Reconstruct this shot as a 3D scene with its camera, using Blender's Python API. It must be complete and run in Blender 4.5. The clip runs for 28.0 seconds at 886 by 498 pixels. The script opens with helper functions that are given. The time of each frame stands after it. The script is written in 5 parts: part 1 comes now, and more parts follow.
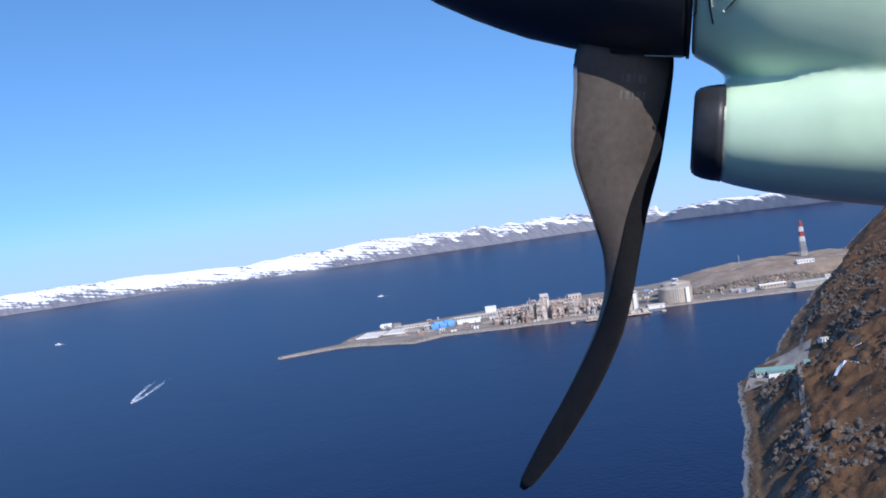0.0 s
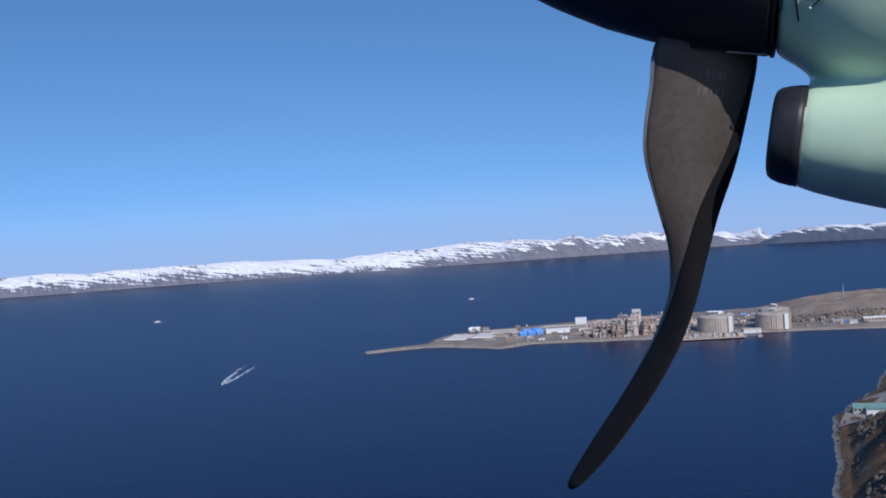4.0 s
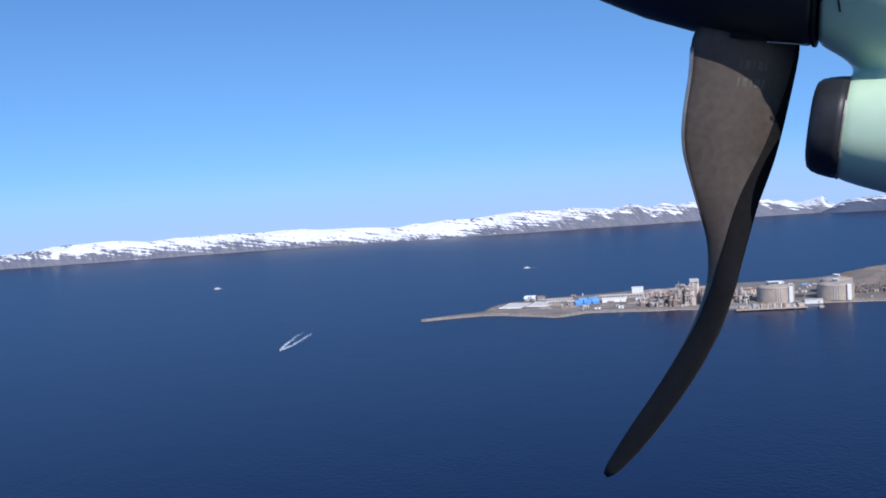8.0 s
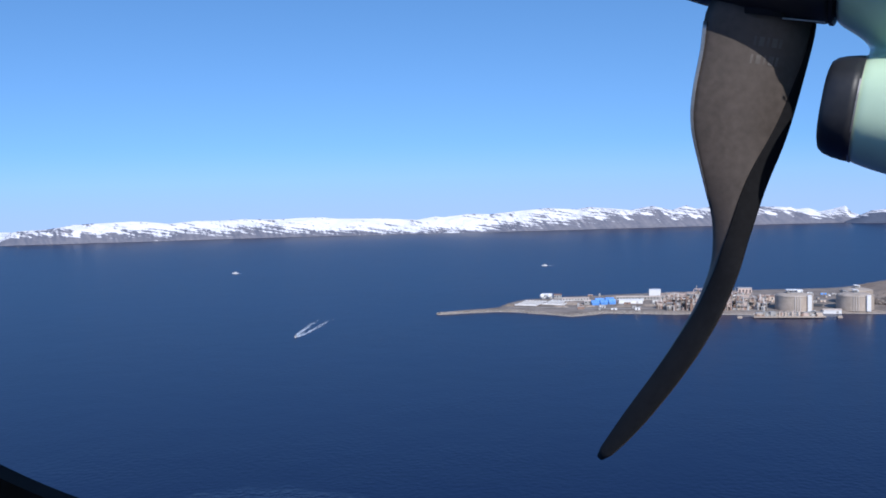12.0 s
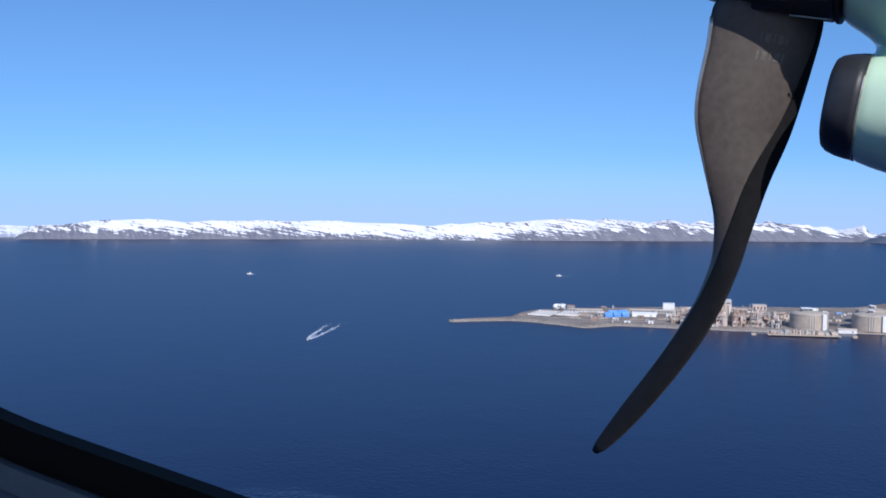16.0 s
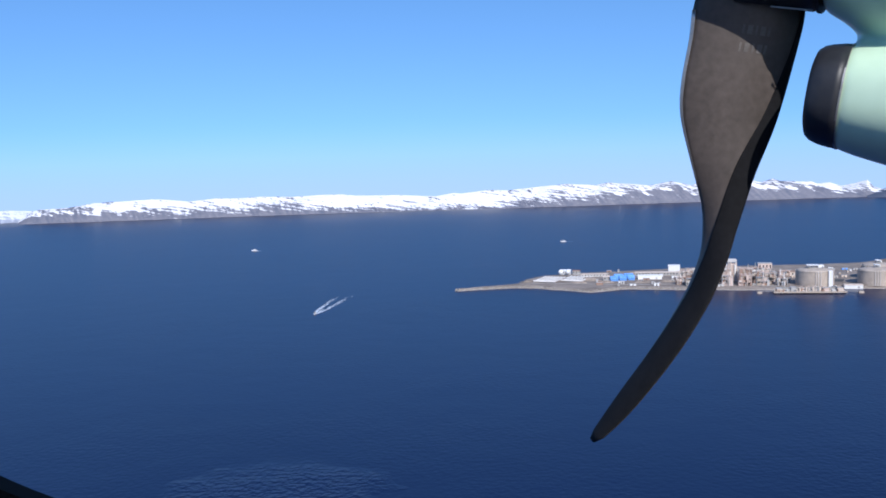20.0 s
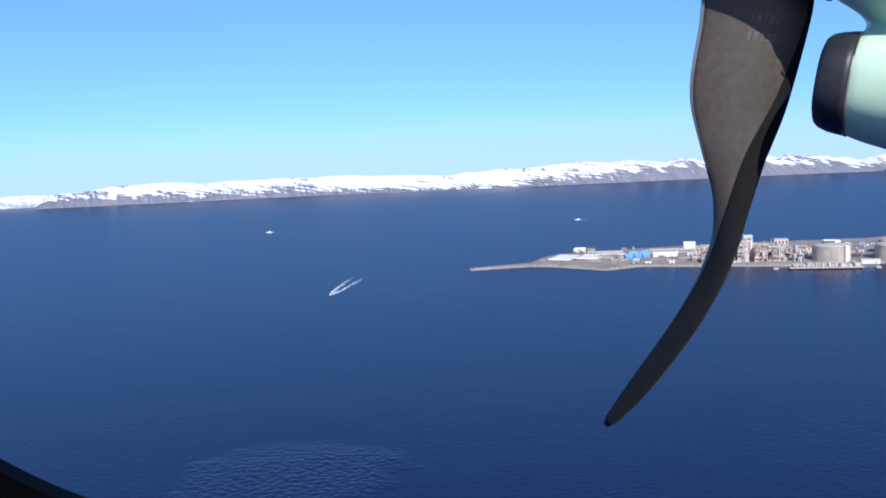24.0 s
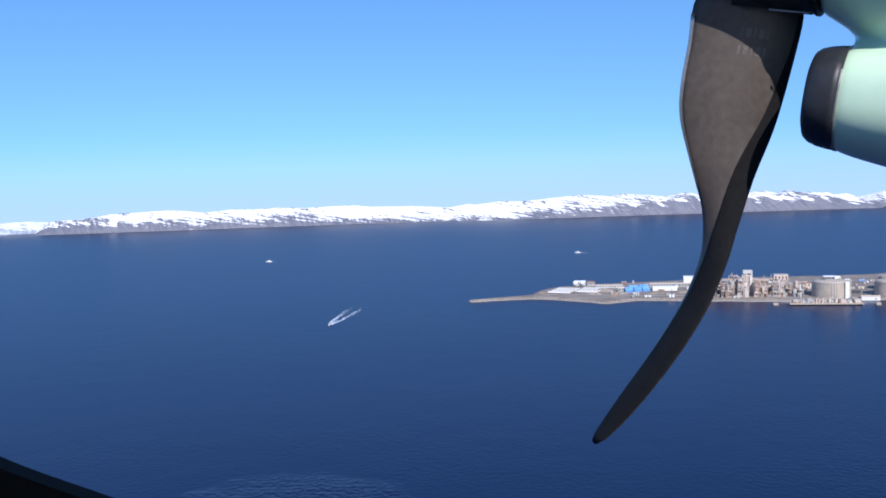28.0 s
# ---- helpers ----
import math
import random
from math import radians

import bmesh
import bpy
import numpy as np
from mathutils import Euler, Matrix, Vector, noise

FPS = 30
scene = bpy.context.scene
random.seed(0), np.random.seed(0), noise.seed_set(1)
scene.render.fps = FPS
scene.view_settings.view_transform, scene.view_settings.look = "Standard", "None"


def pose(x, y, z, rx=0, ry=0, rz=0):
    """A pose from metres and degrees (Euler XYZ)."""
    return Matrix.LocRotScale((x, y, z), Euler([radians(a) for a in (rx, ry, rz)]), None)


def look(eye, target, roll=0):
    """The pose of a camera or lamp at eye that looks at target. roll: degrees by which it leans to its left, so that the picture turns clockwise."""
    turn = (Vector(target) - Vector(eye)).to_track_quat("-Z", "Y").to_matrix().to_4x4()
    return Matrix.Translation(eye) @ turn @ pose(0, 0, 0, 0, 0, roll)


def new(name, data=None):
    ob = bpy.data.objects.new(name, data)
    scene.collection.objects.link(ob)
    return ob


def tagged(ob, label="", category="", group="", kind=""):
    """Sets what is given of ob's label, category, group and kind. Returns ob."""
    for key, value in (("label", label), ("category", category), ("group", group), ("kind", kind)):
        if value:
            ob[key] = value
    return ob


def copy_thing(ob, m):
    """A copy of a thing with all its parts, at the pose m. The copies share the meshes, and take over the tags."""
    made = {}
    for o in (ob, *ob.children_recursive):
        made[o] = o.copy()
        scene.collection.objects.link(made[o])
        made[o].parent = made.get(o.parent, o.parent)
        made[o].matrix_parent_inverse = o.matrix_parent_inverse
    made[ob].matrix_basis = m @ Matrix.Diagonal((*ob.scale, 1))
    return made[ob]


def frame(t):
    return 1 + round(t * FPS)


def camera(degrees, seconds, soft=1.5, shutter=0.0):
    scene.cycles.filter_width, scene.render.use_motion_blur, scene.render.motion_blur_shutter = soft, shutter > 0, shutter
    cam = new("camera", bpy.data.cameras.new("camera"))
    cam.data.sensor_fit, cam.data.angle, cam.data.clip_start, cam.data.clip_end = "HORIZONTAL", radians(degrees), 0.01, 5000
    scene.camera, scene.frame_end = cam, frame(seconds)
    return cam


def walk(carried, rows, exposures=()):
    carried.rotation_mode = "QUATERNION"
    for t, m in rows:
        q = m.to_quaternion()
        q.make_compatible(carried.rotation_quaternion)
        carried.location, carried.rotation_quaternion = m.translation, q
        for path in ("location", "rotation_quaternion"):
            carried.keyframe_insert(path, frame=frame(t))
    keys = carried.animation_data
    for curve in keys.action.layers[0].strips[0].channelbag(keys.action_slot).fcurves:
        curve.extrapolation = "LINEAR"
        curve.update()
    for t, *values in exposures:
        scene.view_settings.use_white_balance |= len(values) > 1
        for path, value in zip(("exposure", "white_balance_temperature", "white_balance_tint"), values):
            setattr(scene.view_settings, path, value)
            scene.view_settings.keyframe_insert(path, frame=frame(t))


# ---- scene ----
# camera: seated in the cabin, 250 m above the sea, x to the tail, y out of the window
LEVEL = 250.0
cam = camera(49.3, 28.0, soft=1.75)
# seconds, x, y, z, yaw, pitch, roll
SEAT = [
    (0, -0.210, 0.012, 250.048, -9.368, -3.085, 7.505),
    (0.5, -0.205, 0.013, 249.987, -8.067, -1.364, 6.611),
    (1, -0.189, 0.019, 249.969, -7.194, -1.199, 5.718),
    (1.5, -0.158, 0.024, 249.955, -6.485, -1.163, 4.945),
    (2, -0.142, 0.025, 249.920, -5.352, -0.869, 4.203),
    (2.5, -0.123, 0.027, 249.898, -4.525, -0.478, 3.751),
    (3, -0.109, 0.029, 249.898, -3.829, -0.333, 3.800),
    (3.5, -0.108, 0.030, 249.930, -3.620, -0.994, 3.626),
    (5.5, -0.102, 0.007, 250.067, -2.848, -5.163, 4.544),
    (6, -0.099, 0.006, 250.046, -1.877, -4.459, 4.552),
    (6.5, -0.081, 0.004, 250.059, -1.249, -4.317, 4.575),
    (7, -0.073, -0.005, 250.033, -0.849, -4.120, 4.421),
    (7.5, -0.059, -0.003, 250.032, -0.595, -3.930, 4.146),
    (8, -0.045, -0.006, 250.048, -0.279, -3.940, 3.706),
    (8.5, -0.036, -0.002, 250.058, 0.014, -4.021, 3.800),
    (9, -0.032, 0.009, 250.030, 0.724, -4.038, 3.752),
    (9.5, -0.029, 0.023, 250.007, 1.096, -3.826, 3.481),
    (10, -0.028, 0.026, 250.012, 1.186, -3.754, 2.922),
    (10.5, -0.015, 0.025, 250.020, 1.186, -3.815, 2.645),
    (11, -0.005, 0.039, 250.007, 1.084, -4.121, 2.280),
    (11.5, 0.006, 0.050, 249.974, 1.020, -4.268, 1.805),
    (13.5, 0.039, 0.033, 249.961, 1.141, -4.128, 0.596),
    (14, 0.052, 0.030, 249.963, 1.399, -4.123, 0.515),
    (14.5, 0.064, 0.030, 249.966, 1.658, -4.136, 0.475),
    (15, 0.068, 0.022, 249.958, 1.894, -4.134, 0.219),
    (15.5, 0.069, 0.034, 249.951, 2.000, -4.097, 0.072),
    (16, 0.060, 0.037, 249.906, 1.978, -3.834, -0.359),
    (16.5, 0.056, 0.036, 249.927, 1.796, -3.668, -0.187),
    (17, 0.055, 0.014, 249.992, 1.568, -4.032, 0.482),
    (17.5, 0.055, 0.003, 250.007, 1.400, -4.836, 1.111),
    (18, 0.056, 0.008, 249.989, 1.275, -5.454, 1.529),
    (18.5, 0.069, 0.017, 249.969, 1.222, -5.734, 1.716),
    (19, 0.083, 0.016, 249.953, 1.402, -5.727, 1.783),
    (19.5, 0.093, 0.016, 249.948, 1.716, -5.617, 1.752),
    (20, 0.097, -0.000, 250.003, 2.047, -5.619, 1.724),
    (20.5, 0.093, -0.023, 250.024, 2.292, -5.866, 1.871),
    (21, 0.088, -0.039, 250.043, 2.445, -6.264, 2.014),
    (21.5, 0.087, -0.053, 250.062, 2.503, -6.593, 2.298),
    (23.5, 0.097, -0.051, 250.050, 2.765, -6.890, 2.555),
    (24, 0.102, -0.043, 250.041, 2.826, -6.799, 2.489),
    (24.5, 0.105, -0.039, 250.023, 2.868, -6.572, 2.418),
    (25, 0.105, -0.038, 250.009, 2.914, -6.310, 2.308),
    (25.5, 0.107, -0.036, 249.998, 2.845, -5.990, 2.181),
    (26, 0.117, -0.031, 249.990, 2.846, -5.709, 1.999),
    (26.5, 0.125, -0.029, 249.985, 2.907, -5.503, 1.880),
    (27, 0.128, -0.029, 249.974, 2.948, -5.265, 1.749),
    (27.5, 0.136, -0.023, 249.973, 3.014, -5.079, 1.697),
    (28, 0.138, -0.028, 249.975, 2.893, -4.938, 1.774),
]
walk(cam, [(t, pose(x, y, z, 90 + pitch, roll, yaw)) for t, x, y, z, yaw, pitch, roll in SEAT],
     exposures=[(t, e, 6000, 12) for t, e in ((0, 0.05), (1, -0.32), (2, -0.5), (3.2, -0.62), (5.5, -0.2), (8, -0.15), (14, -0.15), (20, 0.0), (25, 0.28), (28, 0.12))])

# ---------------- world and sun ----------------
SUN_FROM = Vector((0.22, -0.765, 0.605)).normalized()
world = bpy.data.worlds.new("sky")
scene.world = world
world.use_nodes = True
wn = world.node_tree.nodes
wn.clear()
sky = wn.new("ShaderNodeTexSky")
sky.sky_type = 'NISHITA'
sky.sun_disc = False
sky.sun_elevation = math.asin(SUN_FROM.z)
sky.sun_rotation = math.atan2(SUN_FROM.x, SUN_FROM.y)
sky.altitude = 250
sky.air_density = 1.0
sky.dust_density = 0.6
sky.ozone_density = 1.5
bg = wn.new("ShaderNodeBackground")
bg.inputs[1].default_value = 0.225
wout = wn.new("ShaderNodeOutputWorld")
# very clear polar air: the deep blue reaches far down towards the horizon
way = wn.new("ShaderNodeTexCoord")
cut = wn.new("ShaderNodeVectorMath")
cut.operation = 'MAXIMUM'
cut.inputs[1].default_value = (-1, -1, 0)
lift = wn.new("ShaderNodeVectorMath")
lift.operation = 'MULTIPLY_ADD'
lift.inputs[1].default_value = (1, 1, 1.15)
lift.inputs[2].default_value = (0, 0, 0.26)
world.node_tree.links.new(way.outputs["Generated"], cut.inputs[0])
world.node_tree.links.new(cut.outputs[0], lift.inputs[0])
world.node_tree.links.new(lift.outputs[0], sky.inputs[0])
rich = wn.new("ShaderNodeHueSaturation")
rich.inputs["Hue"].default_value = 0.5
rich.inputs["Saturation"].default_value = 1.22
world.node_tree.links.new(sky.outputs[0], rich.inputs["Color"])
# pale haze low over the horizon
height = wn.new("ShaderNodeSeparateXYZ")
world.node_tree.links.new(way.outputs["Generated"], height.inputs[0])
thick = wn.new("ShaderNodeMapRange")
thick.interpolation_type = 'SMOOTHSTEP'
thick.inputs[1].default_value, thick.inputs[2].default_value = -0.045, 0.04
thick.inputs[3].default_value, thick.inputs[4].default_value = 0.85, 0.0
world.node_tree.links.new(height.outputs[2], thick.inputs[0])
haze = wn.new("ShaderNodeMix")
haze.data_type = 'RGBA'
haze.inputs[7].default_value = (2.25, 3.05, 4.65, 1)
world.node_tree.links.new(thick.outputs[0], haze.inputs[0])
world.node_tree.links.new(rich.outputs[0], haze.inputs[6])
world.node_tree.links.new(haze.outputs[2], bg.inputs[0])
world.node_tree.links.new(bg.outputs[0], wout.inputs[0])
sun_data = bpy.data.lights.new("sun", 'SUN')
sun_data.energy = 4.4
sun_data.angle = radians(0.5)
sun_data.color = (1.0, 0.94, 0.85)
sun = new("sun", sun_data)
sun.matrix_world = look(SUN_FROM * 100 + Vector((0, 0, LEVEL)), (0, 0, LEVEL))


# ---------------- materials ----------------
def surface(name, a, b, scale=1.0, fine=8.0, rough=0.7, metal=0.0, bump=0.15, depth=0.05, vary=0.0, coat=0.0, world_space=True, rough_vary=0.1):
    """Two colours mixed by noise at two scales (metres per blotch and finer), with relief."""
    m = bpy.data.materials.new(name)
    m.use_nodes = True
    nt = m.node_tree
    n, l = nt.nodes, nt.links
    bs = n["Principled BSDF"]
    if world_space:
        pos = n.new("ShaderNodeNewGeometry").outputs["Position"]
    else:
        pos = n.new("ShaderNodeTexCoord").outputs["Object"]
    n1, n2 = n.new("ShaderNodeTexNoise"), n.new("ShaderNodeTexNoise")
    for k, s, d in ((n1, 1 / scale, 4), (n2, fine / scale, 3)):
        k.inputs["Scale"].default_value = s
        k.inputs["Detail"].default_value = d
        l.new(pos, k.inputs["Vector"])
    mix = n.new("ShaderNodeMath")
    mix.operation = 'MULTIPLY_ADD'
    mix.inputs[1].default_value = 0.4
    l.new(n2.outputs[0], mix.inputs[0])
    half = n.new("ShaderNodeMath")
    half.operation = 'MULTIPLY'
    half.inputs[1].default_value = 0.6
    l.new(n1.outputs[0], half.inputs[0])
    l.new(half.outputs[0], mix.inputs[2])
    rng = n.new("ShaderNodeMapRange")
    rng.inputs[1].default_value, rng.inputs[2].default_value = 0.36, 0.64
    l.new(mix.outputs[0], rng.inputs[0])
    col = n.new("ShaderNodeMix")
    col.data_type = 'RGBA'
    col.inputs[6].default_value, col.inputs[7].default_value = (*a, 1), (*b, 1)
    l.new(rng.outputs[0], col.inputs[0])
    out = col.outputs[2]
    if vary:
        info = n.new("ShaderNodeObjectInfo")
        hsv = n.new("ShaderNodeHueSaturation")
        vr = n.new("ShaderNodeMapRange")
        vr.inputs[3].default_value, vr.inputs[4].default_value = 1 - vary, 1 + vary
        l.new(info.outputs["Random"], vr.inputs[0])
        l.new(vr.outputs[0], hsv.inputs["Value"])
        l.new(out, hsv.inputs["Color"])
        out = hsv.outputs[0]
    l.new(out, bs.inputs["Base Color"])
    bs.inputs["Metallic"].default_value = metal
    rr = n.new("ShaderNodeMapRange")
    rr.inputs[3].default_value, rr.inputs[4].default_value = max(0.02, rough - rough_vary), min(1, rough + rough_vary)
    l.new(n2.outputs[0], rr.inputs[0])
    l.new(rr.outputs[0], bs.inputs["Roughness"])
    bs.inputs["Coat Weight"].default_value = coat
    if bump:
        bp = n.new("ShaderNodeBump")
        bp.inputs["Strength"].default_value = bump
        bp.inputs["Distance"].default_value = depth
        l.new(mix.outputs[0], bp.inputs["Height"])
        l.new(bp.outputs[0], bs.inputs["Normal"])
    return m


MINT = surface("mint paint", (0.61, 0.81, 0.585), (0.66, 0.86, 0.635), 0.5, 12, 0.34, 0, 0.01, 0.002, coat=0.3)
BLACK = surface("black paint", (0.02, 0.021, 0.026), (0.031, 0.032, 0.037), 0.3, 14, 0.46, 0, 0.03, 0.002)
RUBBER = surface("black rubber", (0.01, 0.01, 0.011), (0.02, 0.02, 0.022), 0.08, 10, 0.6, 0, 0.1, 0.002)
BLADE = surface("blade grey", (0.062, 0.05, 0.042), (0.105, 0.084, 0.072), 0.3, 14, 0.5, 0, 0.04, 0.002, world_space=False)
BLADE_BLACK = surface("blade black", (0.008, 0.008, 0.009), (0.016, 0.016, 0.018), 0.2, 12, 0.8, 0, 0.05, 0.002, world_space=False)
BLADE_BLACK.node_tree.nodes["Principled BSDF"].inputs["Specular IOR Level"].default_value = 0.15
EDGE = surface("bare metal edge", (0.42, 0.4, 0.38), (0.58, 0.55, 0.51), 0.1, 12, 0.36, 0.8, 0.02, 0.001)
STENCIL = surface("faded stencil", (0.1, 0.088, 0.08), (0.17, 0.152, 0.14), 0.02, 8, 0.6, 0, 0.0, 0.001, world_space=False)
LINING = surface("cabin lining", (0.22, 0.28, 0.35), (0.27, 0.33, 0.4), 0.1, 20, 0.6, 0, 0.05, 0.001)
SEAL = surface("window seal", (0.002, 0.002, 0.003), (0.005, 0.005, 0.006), 0.05, 10, 0.95, 0, 0.05, 0.001)


def sea_material():
    m = bpy.data.materials.new("sea water")
    m.use_nodes = True
    n, l = m.node_tree.nodes, m.node_tree.links
    bs = n["Principled BSDF"]
    pos = n.new("ShaderNodeNewGeometry").outputs["Position"]

    def tex(scale, detail, vector=pos):
        k = n.new("ShaderNodeTexNoise")
        k.inputs["Scale"].default_value, k.inputs["Detail"].default_value = scale, detail
        l.new(vector, k.inputs["Vector"])
        return k.outputs[0]

    def ranged(v, a, b, c, d):
        k = n.new("ShaderNodeMapRange")
        for i, q in enumerate((a, b, c, d)):
            k.inputs[i + 1].default_value = q
        l.new(v, k.inputs[0])
        return k.outputs[0]

    def op(kind, a, b, c=None):
        k = n.new("ShaderNodeMath")
        k.operation = kind
        for i, v in enumerate((a, b, c)):
            if v is None:
                continue
            if isinstance(v, float):
                k.inputs[i].default_value = v
            else:
                l.new(v, k.inputs[i])
        return k.outputs[0]

    stretch = n.new("ShaderNodeMapping")
    stretch.inputs["Scale"].default_value = (0.45, 1.6, 1.0)
    l.new(pos, stretch.inputs[0])
    col = n.new("ShaderNodeMix")
    col.data_type = 'RGBA'
    col.inputs[6].default_value, col.inputs[7].default_value = (0.0006, 0.0038, 0.032, 1), (0.001, 0.0056, 0.043, 1)
    l.new(tex(0.0022, 5, stretch.outputs[0]), col.inputs[0])
    l.new(col.outputs[2], bs.inputs["Base Color"])
    bs.inputs["Roughness"].default_value = 0.32
    bs.inputs["IOR"].default_value = 1.333
    # light wind: weak gusts everywhere, and one rougher patch of short waves
    patch = n.new("ShaderNodeVectorMath")
    patch.operation = 'DISTANCE'
    patch.inputs[1].default_value = (-156, 684, 0)
    l.new(pos, patch.inputs[0])
    rough_patch = op('MULTIPLY', ranged(op('ADD', patch.outputs["Value"], op('MULTIPLY', tex(0.02, 3), 80.0)), 132.0, 84.0, 0.0, 1.0), 8.5)
    force = op('ADD', ranged(tex(0.0045, 3), 0.42, 0.66, 0.45, 1.2), rough_patch)
    bp = n.new("ShaderNodeBump")
    bp.inputs["Strength"].default_value = 0.17
    bp.inputs["Distance"].default_value = 2.5
    l.new(op('MULTIPLY_ADD', tex(0.17, 2), force, tex(0.02, 3)), bp.inputs["Height"])
    l.new(bp.outputs[0], bs.inputs["Normal"])
    return m


def snow_rock(name, rock_a, rock_b, snow=(0.82, 0.81, 0.83), patch=1.0):
    """Rock below and snow above the mesh's own snow line ("snow": 0 at the line, 1 well above), broken by streaks along the slope and by gullies."""
    m = bpy.data.materials.new(name)
    m.use_nodes = True
    n, l = m.node_tree.nodes, m.node_tree.links
    bs = n["Principled BSDF"]
    geo = n.new("ShaderNodeNewGeometry")
    pos = geo.outputs["Position"]
    sepn = n.new("ShaderNodeSeparateXYZ")
    l.new(geo.outputs["Normal"], sepn.inputs[0])
    above = n.new("ShaderNodeAttribute")
    above.attribute_name = "snow"

    def op(kind, a, b):
        k = n.new("ShaderNodeMath")
        k.operation = kind
        for i, v in enumerate((a, b)):
            if isinstance(v, float):
                k.inputs[i].default_value = v
            else:
                l.new(v, k.inputs[i])
        return k.outputs[0]

    def streak(size, turn, scale, detail, amount, rough=0.6):
        """Noise stretched along a line that leans by turn degrees, as -amount to +amount."""
        k = n.new("ShaderNodeTexNoise")
        k.inputs["Scale"].default_value, k.inputs["Detail"].default_value, k.inputs["Roughness"].default_value = 1 / size, detail, rough
        mp = n.new("ShaderNodeMapping")
        mp.vector_type = 'TEXTURE'
        mp.inputs["Rotation"].default_value = (0.0, radians(turn), 0.0)
        mp.inputs["Scale"].default_value = scale
        l.new(pos, mp.inputs[0])
        l.new(mp.outputs[0], k.inputs["Vector"])
        return op('MULTIPLY', op('SUBTRACT', k.outputs[0], 0.5), float(amount * 4 * patch))

    wide = streak(150, 4, (2.6, 3.0, 0.45), 3, 0.9)
    flow = streak(24, 9, (5.6, 8.0, 0.26), 5, 2.6, 0.6)
    gully = streak(24, 50, (3.4, 4.0, 0.42), 3, 1.1, 0.45)
    fine = streak(8, -10, (3.0, 4.0, 0.6), 3, 0.7)
    flat = op('MULTIPLY', op('SUBTRACT', sepn.outputs[2], 0.86), 2.4)
    total = op('ADD', op('ADD', op('ADD', above.outputs["Fac"], flat), op('ADD', wide, flow)), op('ADD', gully, fine))
    edge = n.new("ShaderNodeMapRange")
    edge.inputs[1].default_value, edge.inputs[2].default_value = -0.5, 0.6
    l.new(total, edge.inputs[0])
    rock = n.new("ShaderNodeMix")
    rock.data_type = 'RGBA'
    rock.inputs[6].default_value, rock.inputs[7].default_value = (*rock_a, 1), (*rock_b, 1)
    tone = n.new("ShaderNodeMapRange")
    tone.inputs[1].default_value, tone.inputs[2].default_value = -1.4, 1.4
    l.new(op('ADD', gully, fine), tone.inputs[0])
    l.new(tone.outputs[0], rock.inputs[0])
    col = n.new("ShaderNodeMix")
    col.data_type = 'RGBA'
    col.inputs[7].default_value = (*snow, 1)
    l.new(rock.outputs[2], col.inputs[6])
    l.new(edge.outputs[0], col.inputs[0])
    l.new(col.outputs[2], bs.inputs["Base Color"])
    bs.inputs["Roughness"].default_value = 0.85
    bs.inputs["Specular IOR Level"].default_value = 0.15
    return m


